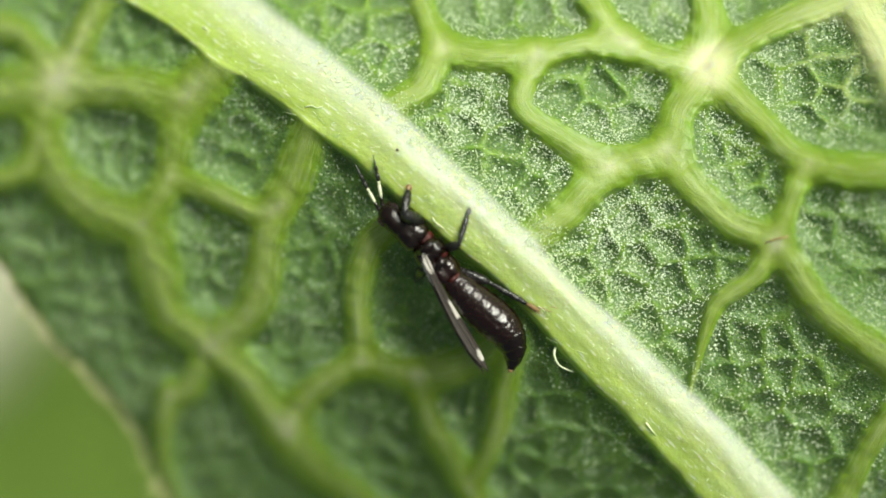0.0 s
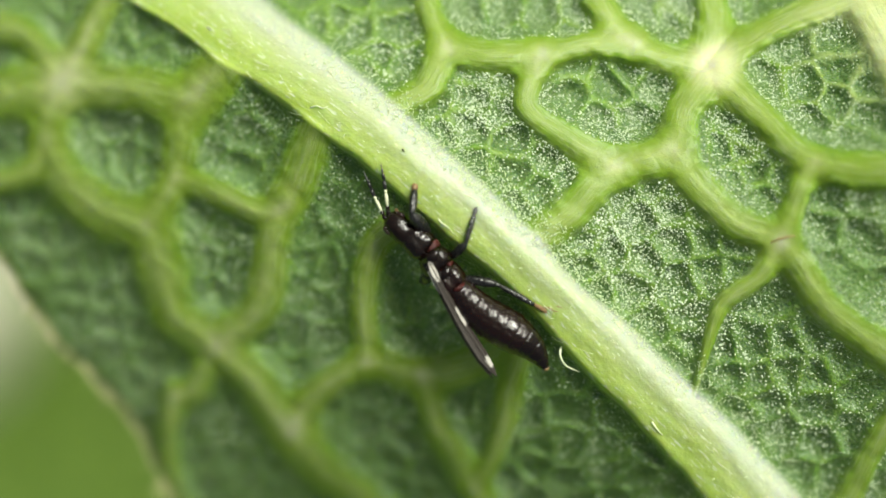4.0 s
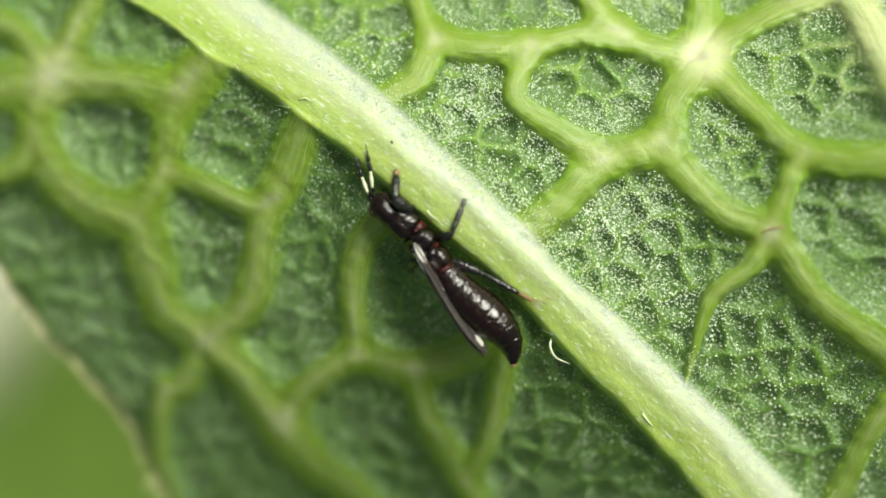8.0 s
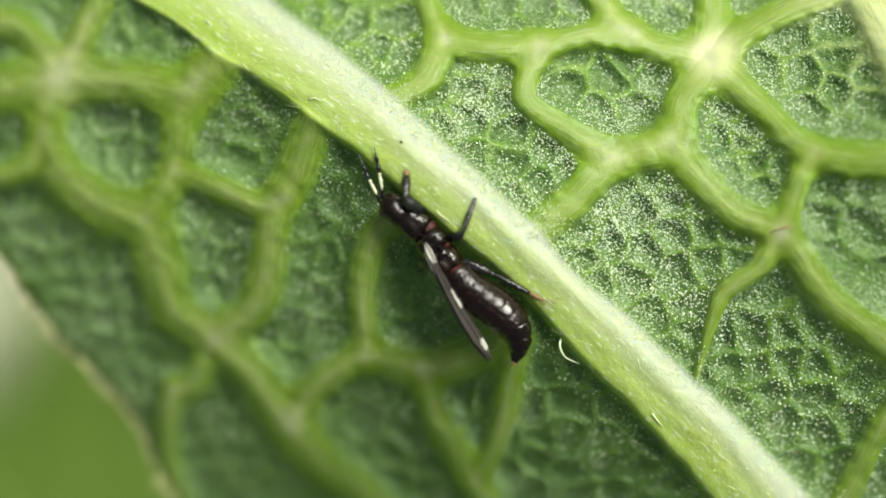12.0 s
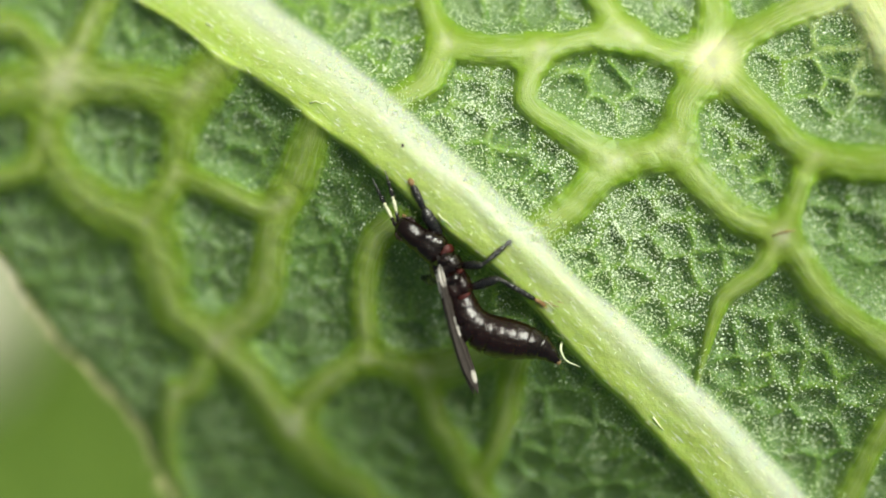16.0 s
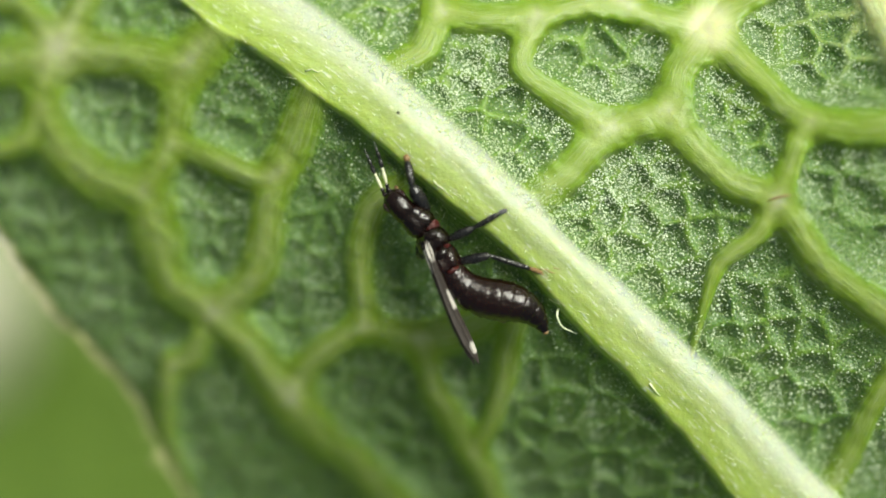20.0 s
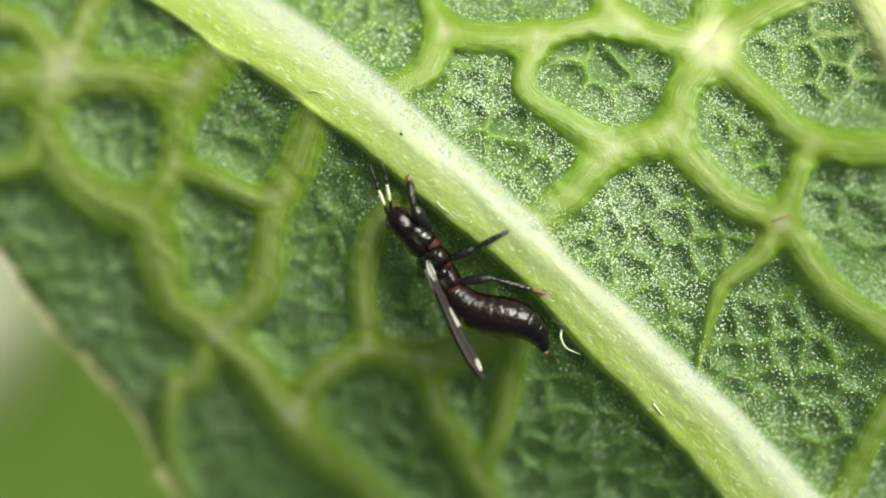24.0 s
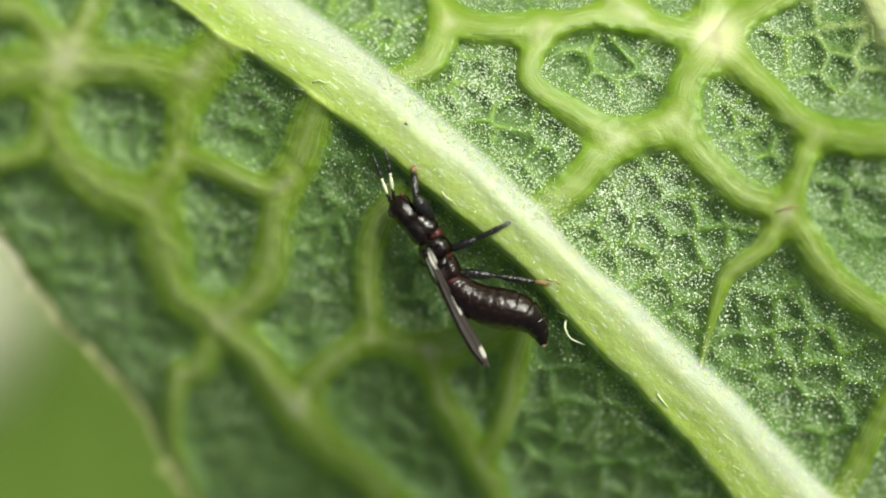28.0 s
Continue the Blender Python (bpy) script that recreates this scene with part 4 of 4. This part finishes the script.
def wing(name, length, width, bands, tilt, label):
    """A narrow strap wing along -x from its root, cross-banded, slightly cupped, with a fringe."""
    n, m = 90, 10
    top, faces, mats = [], [], []
    t = np.linspace(0, 1, n)
    half = width * np.interp(t, [0, 0.06, 0.2, 0.4, 0.65, 0.82, 0.93, 1.0], [0.35, 0.55, 0.62, 0.74, 1.0, 1.0, 0.6, 0.08])
    bow = 0.03 * np.sin(t * math.pi)
    for layer in (0, 1):
        for i in range(n):
            for j in range(m + 1):
                f = j / m * 2 - 1
                top.append((-t[i] * length, bow[i] + f * half[i], tilt * f * half[i] + 0.012 * (1 - f * f) + 0.004 * math.sin(f * 9) - layer * 0.008))
    for layer in (0, 1):
        o = layer * n * (m + 1)
        for i in range(n - 1):
            for j in range(m):
                q = [o + i * (m + 1) + j, o + (i + 1) * (m + 1) + j, o + (i + 1) * (m + 1) + j + 1, o + i * (m + 1) + j + 1]
                faces.append(q[::-1] if layer else q)
                mid, f = (t[i] + t[i + 1]) / 2, (j + 0.5) / m
                mats.append(1 if any(a + 0.03 * abs(f - (lo + hi) / 2) ** 2 * 8 + 0.006 * math.sin(f * 31) <= mid <= b - 0.03 * abs(f - (lo + hi) / 2) ** 2 * 8 + 0.006 * math.sin(f * 27) and lo <= f <= hi for a, b, lo, hi in bands) else 0)
    me = grid_mesh(name, np.array(top) * S, faces, mats=(WING_D, WING_W))
    me.polygons.foreach_set("material_index", np.array(mats, dtype=np.int32))
    membrane = part(name, me, thrips, label)
    vs, fs, k = [], [], 0
    for i in range(60):
        q = 0.35 + 0.66 * i / 60
        h = float(np.interp(q, t, half))
        x, y = -q * length, float(np.interp(q, t, bow)) + h
        x1, y1 = x - 0.07, y + 0.035
        vs += [(x - 0.002, y, 0.0), (x + 0.002, y, 0.0), (x, y, 0.003), (x1, y1, -0.004)]
        fs += [[k, k + 1, k + 3], [k + 1, k + 2, k + 3], [k + 2, k, k + 3]]
        k += 4
    tagged(part("fringe", grid_mesh("fringe", np.array(vs) * S, fs, mats=(GREY,)), membrane, "fine grey fringe hairs"), kind="stuff")
    tube("wing_vein", [(-0.01, 0.0, 0.016), (-0.3 * length, 0.02, 0.020), (-0.6 * length, 0.03, 0.020), (-0.9 * length, 0.012, 0.018)], [0.007, 0.005, 0.004, 0.002], WING_D, membrane, "raised wing vein", 6)
    return membrane


FOREWING = wing("forewing", 1.44, 0.064, [(0.0, 0.17, 0, 1), (0.40, 0.55, 0.0, 0.5), (0.825, 0.92, 0.0, 0.55)], 0.25, "smoky forewing with white base, white middle band and white spot near the tip")
REARWING = wing("hindwing", 1.40, 0.040, [(0.0, 0.24, 0, 1)], 0.1, "narrow smoky hindwing with a white base")


def antenna(side):
    base = part("antenna", tube_mesh("antenna", [(-0.01, 0, 0), (0.01, 0, 0), (0.035, 0, 0.002), (0.05, 0, 0.002)], [0.016, 0.026, 0.027, 0.018], BLACK), thrips, "banded antenna with a dark root")
    spec = [(0.048, 0.095, 0.024, BLACK), (0.093, 0.235, 0.020, IVORY), (0.233, 0.270, 0.018, IVORY), (0.268, 0.365, 0.026, LEG), (0.363, 0.445, 0.022, LEG), (0.443, 0.500, 0.013, GREY), (0.498, 0.560, 0.006, GREY)]
    for a, b, r, m in spec:
        bend = lambda x: 0.02 * side * (x / 0.5) ** 2
        tube("segment", [(a + (b - a) * q, bend(a + (b - a) * q), 0.0) for q in (0.0, 0.15, 0.5, 0.85, 1.0)], [r * 0.5, r * 0.8, r, r * 0.95, r * 0.55], m, base, {"ivory_cuticle": "ivory-white segment", "grey_cuticle": "thin grey end segment"}.get(m.name, "dark segment"), 9)
    return base


def tube_mesh(name, points, radii, mat, sides=10, flat=1.0):
    v, f = tube_data(points, radii, sides, flat)
    return grid_mesh(name, v * S, f, mats=(mat,))


ANTENNA_R, ANTENNA_L = antenna(1), antenna(-1)


def leg(which, femur, tibia, fat, toe):
    """Femur, tibia and tarsus, each along +x from its joint."""
    a = part("femur", tube_mesh("femur", [(x * femur, 0, 0) for x in (-0.06, 0.0, 0.2, 0.5, 0.8, 0.97, 1.04)], [fat * k for k in (0.4, 0.62, 0.86, 1.06, 0.98, 0.66, 0.3)], LEG, 12), thrips, "black %s thigh" % which)
    b = part("tibia", tube_mesh("tibia", [(x * tibia, 0, 0) for x in (-0.04, 0.02, 0.3, 0.7, 0.95, 1.0)], [fat * k for k in (0.3, 0.42, 0.58, 0.64, 0.48, 0.3)], LEG, 10), thrips, "dark grey %s shin" % which)
    tube("tarsus", [(tibia * 0.96, 0, 0), (tibia + toe * 0.3, 0, -0.004), (tibia + toe * 0.7, 0, -0.012), (tibia + toe, 0, -0.02)], [fat * 0.32, fat * 0.50, fat * 0.48, fat * 0.25], GREY if which == "middle" else TAN, b, "grey foot" if which == "middle" else "tan foot", 8)
    return a, b, femur, tibia + toe * 0.7


LEGS = {
    "fore_r": (leg("front", 0.33, 0.28, 0.074, 0.07), (0.10, -0.155)),
    "mid_r": (leg("middle", 0.30, 0.33, 0.050, 0.09), (-0.24, -0.15)),
    "hind_r": (leg("hind", 0.36, 0.47, 0.052, 0.15), (-0.50, -0.12)),
    "fore_l": (leg("front", 0.29, 0.16, 0.046, 0.06), (0.10, 0.10)),
    "mid_l": (leg("middle", 0.24, 0.26, 0.062, 0.05), (-0.25, 0.16)),
    "hind_l": (leg("hind", 0.40, 0.55, 0.038, 0.12), (-0.48, 0.12)),
}
BEND = {"fore_r": (0.3, 0.6, 1.0), "mid_r": (-0.5, 0.1, 0.8), "hind_r": (-0.35, -0.9, 0.3), "fore_l": (0.3, 0.6, 0.5), "mid_l": (-0.5, 0.8, 0.1), "hind_l": (0.0, 0.9, 0.1)}

# ---------------------------------------------------------------- far below
ground = tagged(new("ground", grid_mesh("ground", [(-60, -60, -0.32), (60, -60, -0.32), (60, 60, -0.32), (-60, 60, -0.32)], [[0, 1, 2, 3]], mats=(SOIL,))), "blurred green turf far below the leaf", "ground", kind="structure")


def turf():
    rs = np.random.RandomState(8)
    n = 5000
    vs, fs = [], []
    for i in range(n):
        x, y = rs.uniform(-0.17, 0.06), rs.uniform(-0.12, 0.06)
        a, h, w, l = rs.uniform(0, 6.28), rs.uniform(0.005, 0.014), rs.uniform(0.0012, 0.0022), rs.uniform(0.004, 0.02)
        cx, cy = math.cos(a), math.sin(a)
        k = len(vs)
        for q, ww in ((0, 1), (0.5, 0.8)):
            for e in (-1, 1):
                vs.append((x + cx * l * q * q - cy * w * ww * e, y + cy * l * q * q + cx * w * ww * e, -0.321 + h * q))
        vs.append((x + cx * l, y + cy * l, -0.321 + h))
        fs += [[k, k + 1, k + 3, k + 2], [k + 2, k + 3, k + 4]]
    return tagged(new("grass", grid_mesh("grass", vs, fs, mats=(GRASS,))), "short green grass, far out of focus", "grass", kind="stuff")


turf()


def stone(x, y, r):
    bm = bmesh.new()
    bmesh.ops.create_icosphere(bm, subdivisions=3, radius=1.0)
    for v in bm.verts:
        n = noise.noise(v.co * 1.3 + Vector((x * 50, y * 50, 0)))
        v.co = Vector((v.co.x * r * (1 + 0.25 * n), v.co.y * r * 0.8 * (1 + 0.25 * n), v.co.z * r * 0.5 * (1 + 0.2 * n)))
    me = bpy.data.meshes.new("stone")
    bm.to_mesh(me)
    bm.free()
    me.polygons.foreach_set("use_smooth", np.ones(len(me.polygons), dtype=bool))
    me.materials.append(STONE)
    ob = tagged(new("stone", me), "pale rounded stone on the turf, added for a pale blur, far out of focus", "stone", kind="thing")
    ob.location = (x, y, -0.32 + r * 0.35)
    return ob


# invented stone, stands in for the pale blur beyond the leaf's edge
stone(-0.106, -0.006, 0.034)


# ---------------------------------------------------------------- what moves
def at(rows, t):
    """The values of a table of (seconds, ...) at t, between its rows."""
    a = np.array(rows, float)
    return [float(np.interp(t, a[:, 0], a[:, j])) for j in range(1, a.shape[1])]


def aim(p, q):
    """A pose at p (mm) whose x axis runs to q."""
    d = Vector(q) - Vector(p)
    m = d.to_track_quat("X", "Z").to_matrix().to_4x4()
    m.translation = Vector(p) * S
    return m


def motions():
    # the body: place of the collar and heading
    body = [
        (0, pose(-0.000252, 0.000091, BODY_Z * S, 0, 0, 129.6)),
        (0.5, pose(-0.000259, 0.000083, BODY_Z * S, 0, 0, 129.6)),
        (1, pose(-0.000257, 0.000078, BODY_Z * S, 0, 0, 129.6)),
        (1.5, pose(-0.000248, 0.000072, BODY_Z * S, 0, 0, 129.5)),
        (2, pose(-0.000246, 0.000060, BODY_Z * S, 0, 0, 129.4)),
        (2.5, pose(-0.000252, 0.000046, BODY_Z * S, 0, 0, 129.2)),
        (3, pose(-0.000256, 0.000032, BODY_Z * S, 0, 0, 128.9)),
        (3.5, pose(-0.000253, 0.000018, BODY_Z * S, 0, 0, 128.6)),
        (5.5, pose(-0.000228, -0.000020, BODY_Z * S, 0, 0, 127.0)),
        (6, pose(-0.000262, 0.000032, BODY_Z * S, 0, 0, 127.2)),
        (6.5, pose(-0.000276, 0.000058, BODY_Z * S, 0, 0, 127.4)),
        (7, pose(-0.000284, 0.000073, BODY_Z * S, 0, 0, 127.6)),
        (7.5, pose(-0.000289, 0.000093, BODY_Z * S, 0, 0, 127.8)),
        (8, pose(-0.000283, 0.000118, BODY_Z * S, 0, 0, 127.9)),
        (8.5, pose(-0.000276, 0.000131, BODY_Z * S, 0, 0, 127.8)),
        (9, pose(-0.000271, 0.000133, BODY_Z * S, 0, 0, 127.5)),
        (9.5, pose(-0.000268, 0.000130, BODY_Z * S, 0, 0, 127.2)),
        (10, pose(-0.000265, 0.000126, BODY_Z * S, 0, 0, 127.1)),
        (10.5, pose(-0.000264, 0.000121, BODY_Z * S, 0, 0, 127.0)),
        (11, pose(-0.000265, 0.000118, BODY_Z * S, 0, 0, 127.0)),
        (11.5, pose(-0.000267, 0.000117, BODY_Z * S, 0, 0, 127.0)),
        (12, pose(-0.000269, 0.000119, BODY_Z * S, 0, 0, 127.0)),
        (12.5, pose(-0.000271, 0.000123, BODY_Z * S, 0, 0, 127.0)),
        (14.5, pose(-0.000228, 0.000053, BODY_Z * S, 0, 0, 126.0)),
        (15, pose(-0.000160, 0.000012, BODY_Z * S, 0, 0, 122.2)),
        (15.5, pose(-0.000118, -0.000041, BODY_Z * S, 0, 0, 119.0)),
        (16, pose(-0.000109, -0.000078, BODY_Z * S, 0, 0, 116.5)),
        (16.5, pose(-0.000116, -0.000097, BODY_Z * S, 0, 0, 115.2)),
        (17, pose(-0.000128, -0.000113, BODY_Z * S, 0, 0, 114.7)),
        (17.5, pose(-0.000146, -0.000126, BODY_Z * S, 0, 0, 115.2)),
        (18, pose(-0.000166, -0.000136, BODY_Z * S, 0, 0, 116.1)),
        (18.5, pose(-0.000181, -0.000147, BODY_Z * S, 0, 0, 117.1)),
        (19, pose(-0.000192, -0.000158, BODY_Z * S, 0, 0, 118.0)),
        (19.5, pose(-0.000204, -0.000167, BODY_Z * S, 0, 0, 119.1)),
        (20, pose(-0.000219, -0.000173, BODY_Z * S, 0, 0, 120.2)),
        (20.5, pose(-0.000229, -0.000177, BODY_Z * S, 0, 0, 121.4)),
        (21, pose(-0.000234, -0.000178, BODY_Z * S, 0, 0, 122.1)),
        (21.5, pose(-0.000246, -0.000174, BODY_Z * S, 0, 0, 121.9)),
        (23.5, pose(-0.000240, -0.000151, BODY_Z * S, 0, 0, 119.7)),
        (24, pose(-0.000241, -0.000148, BODY_Z * S, 0, 0, 119.1)),
        (24.5, pose(-0.000243, -0.000146, BODY_Z * S, 0, 0, 118.6)),
        (25, pose(-0.000247, -0.000144, BODY_Z * S, 0, 0, 118.0)),
        (25.5, pose(-0.000248, -0.000141, BODY_Z * S, 0, 0, 117.5)),
        (26, pose(-0.000247, -0.000137, BODY_Z * S, 0, 0, 117.0)),
        (26.5, pose(-0.000250, -0.000138, BODY_Z * S, 0, 0, 116.5)),
        (27, pose(-0.000254, -0.000141, BODY_Z * S, 0, 0, 116.0)),
        (27.5, pose(-0.000258, -0.000138, BODY_Z * S, 0, 0, 115.5)),
        (28, pose(-0.000263, -0.000135, BODY_Z * S, 0, 0, 115.0)),
    ]
    walk(thrips, body)
    times = [t for t, m in body]
    # the abdomen's bend at a tenth, three, five, seven and nine tenths of its length, degrees from the body's line
    bend = [
        (0, 3, 8, 12, -6, -53), (1, 6, 14, 14, -12, -56), (1.5, 5, 16, 15, -14, -48), (2, 6, 15, 14, -5, -32),
        (3, 8, 14, 16, 9, -18), (3.5, 6, 14, 19, 13, -14), (5.5, -9, 18, 29, 24, 7), (6, -6, 14, 20, 13, -14),
        (7, -2, 8, 18, 8, -33), (8, -3, 10, 13, 5, -35), (10, 0, 17, 17, 0, -56), (11, -2, 18, 17, 0, -53),
        (12.5, 3, 16, 17, -6, -58), (14.5, 4, 16, 23, 15, -18), (15, -10, 21, 38, 34, 9), (15.5, -16, 22, 46, 50, 24),
        (16, -15, 31, 55, 52, 19), (17, -8, 28, 53, 52, 24), (18, -5, 36, 55, 46, 12), (21, 8, 40, 54, 30, -8),
        (27, 16, 42, 58, 37, -12), (28, 17, 43, 59, 38, -12),
    ]
    # the turn of head and prothorax against the thorax
    nod = [
        (0, 10.6), (0.5, 9.8), (1, 8.7), (1.5, 9.2),
        (2, 10.4), (2.5, 10.9), (3, 11.3), (3.5, 12.2),
        (5.5, 13), (6, 11.4), (6.5, 11.3), (7, 11.8),
        (7.5, 12.1), (8, 13.2), (8.5, 15.5), (9, 16.9),
        (9.5, 17), (10, 16.8), (10.5, 16.8), (11, 16.9),
        (11.5, 16.9), (12, 16.1), (12.5, 14.6), (14.5, 18.9),
        (15, 23.7), (15.5, 27.8), (16, 28.9), (16.5, 29.1),
        (17, 28.9), (17.5, 27), (18, 24.4), (18.5, 22.3),
        (19, 20.8), (19.5, 19.4), (20, 17.7), (20.5, 16),
        (21, 15), (21.5, 14.7), (23.5, 15.7), (24, 16.2),
        (24.5, 16.7), (25, 17.2), (25.5, 18.1), (26, 18.8),
        (26.5, 19), (27, 19.2), (27.5, 19.4), (28, 19.8),
    ]
    front = {t: pose(0, 0, 0, 0, 0, at(nod, t)[0]) for t in times}
    for fore in (HEAD, PROTHORAX):
        walk(fore, [(t, front[t]) for t in times])
    # the rings telescope a little: the abdomen's length, mm
    stretch = [
        (0, 1.26), (1, 1.29), (2, 1.30), (3, 1.33), (5.5, 1.33), (7, 1.33), (10, 1.33), (12.5, 1.31),
        (14.5, 1.30), (15, 1.335), (15.5, 1.36), (16, 1.38), (17, 1.34), (18, 1.32), (21, 1.29), (28, 1.32),
    ]
    rows = [[] for s in SEGMENTS]
    for t in times:
        step = at(stretch, t)[0] / N_SEG
        turns = at(bend, t)
        p = Vector((ABD_BASE[0], ABD_BASE[1], 0.0))
        for i in range(N_SEG):
            s = (i + 0.5) / N_SEG
            h = float(np.interp(s, [0.1, 0.3, 0.5, 0.7, 0.9], turns))
            sink = 5.0 * s
            rows[i].append((t, pose(p.x * S, p.y * S, p.z * S, 0, -sink, h)))
            p += Vector((-math.cos(radians(h)), -math.sin(radians(h)), -math.sin(radians(sink)))) * step
    for seg, r in zip(SEGMENTS, rows):
        walk(seg, r)
    # the wings' swing
    swing = [
        (0, -10.695), (1, -10.32), (2, -9.674), (3, -6.374),
        (5.5, -8.839), (6, -8.797), (7, -6.453), (8, -4.918),
        (10, -5.867), (12, -7.643), (14.5, -3.55), (15, -4.541),
        (15.5, -8.899), (16, -9.822), (17, -8.93), (18, -9.728),
        (19, -7.205), (20, -7.33), (21, -7.555), (23.5, -4.549),
        (25, -2.946), (28, 1.633),
    ]
    walk(FOREWING, [(t, pose(-0.13 * S, 0.06 * S, 0.165 * S, 14, -6, at(swing, t)[0])) for t in times])
    walk(REARWING, [(t, pose(-0.15 * S, 0.105 * S, 0.12 * S, 20, -5, at(swing, t)[0] - 0.2)) for t in times])
    # the antennae
    right = [
        (0, -42.434), (2, -43.775), (5.5, -46.978), (8, -45.833),
        (10, -44.883), (15, -47.836), (16, -43.327), (17, -34.072),
        (21, -35.358), (25, -38.507), (28, -37.189),
    ]
    left = [
        (0, -19.791), (2, -24.242), (5.5, -23.636), (8, -30.101),
        (10, -23.95), (15, -28.861), (16, -26.512), (17, -21.84),
        (21, -22.074), (25, -23.899), (28, -22.621),
    ]
    walk(ANTENNA_R, [(t, front[t] @ pose(0.54 * S, -0.03 * S, 0.0, 0, -6, at(right, t)[0])) for t in times])
    walk(ANTENNA_L, [(t, front[t] @ pose(0.535 * S, 0.025 * S, -0.01 * S, 0, 4, at(left, t)[0])) for t in times])
    # where each foot stands on the leaf
    feet = {}
    feet["fore_r"] = [
        (0, -0.362, 0.67), (1, -0.348, 0.665), (2, -0.358, 0.676), (5.5, -0.357, 0.682),
        (8, -0.434, 0.749), (10, -0.432, 0.741), (15, -0.419, 0.748), (16, -0.413, 0.692),
        (17, -0.401, 0.562), (21, -0.406, 0.596), (25, -0.411, 0.601), (28, -0.41, 0.588),
    ]
    feet["mid_r"] = [
        (0, 0.278, 0.416), (5.5, 0.294, 0.421), (10, 0.281, 0.433), (12.5, 0.291, 0.432),
        (14.5, 0.316, 0.403), (15, 0.662, 0.029), (16, 0.649, 0.023), (17, 0.655, 0.006),
        (21, 0.663, 0.012), (25, 0.654, 0.017), (28, 0.657, 0.016),
    ]
    feet["hind_r"] = [
        (0, 1.002, -0.646), (5.5, 1.016, -0.654), (10, 1.017, -0.645), (15, 1.014, -0.637),
        (17, 0.997, -0.654), (21, 1.01, -0.659), (25, 0.995, -0.656), (28, 0.999, -0.663),
    ]
    feet["fore_l"] = [
        (0, -0.613, 0.568),
    ]
    feet["mid_l"] = [
        (0, -0.308, -0.356),
    ]
    feet["hind_l"] = [
        (0, 0.67, -1.128), (12.5, 0.647, -1.104), (16, 0.631, -1.121), (17, 0.66, -1.22),
        (21, 0.69, -1.25), (25, 0.69, -1.26), (28, 0.68, -1.27),
    ]
    for name, ((a, b, la, lb), (hx, hy)) in LEGS.items():
        upper, lower = [], []
        for t, m in body:
            fx, fy = at(feet[name], t)
            foot = m.inverted() @ Vector((fx * S, fy * S, (surface(fx, fy) + 0.012) * S)) / S
            hip = Vector((hx, hy, -0.04))
            if name.startswith("fore"):
                hip = front[t].to_3x3() @ hip
            line = foot - hip
            d = min(max(line.length, abs(la - lb) + 0.01), la + lb - 0.002)
            way = line.normalized()
            out = Vector(BEND[name])
            out = (out - way * out.dot(way)).normalized()
            k = (la * la - lb * lb + d * d) / (2 * d)
            knee = hip + way * k + out * math.sqrt(max(la * la - k * k, 0.0))
            upper.append((t, aim(hip, knee)))
            lower.append((t, aim(knee, foot)))
        walk(a, upper)
        walk(b, lower)


motions()
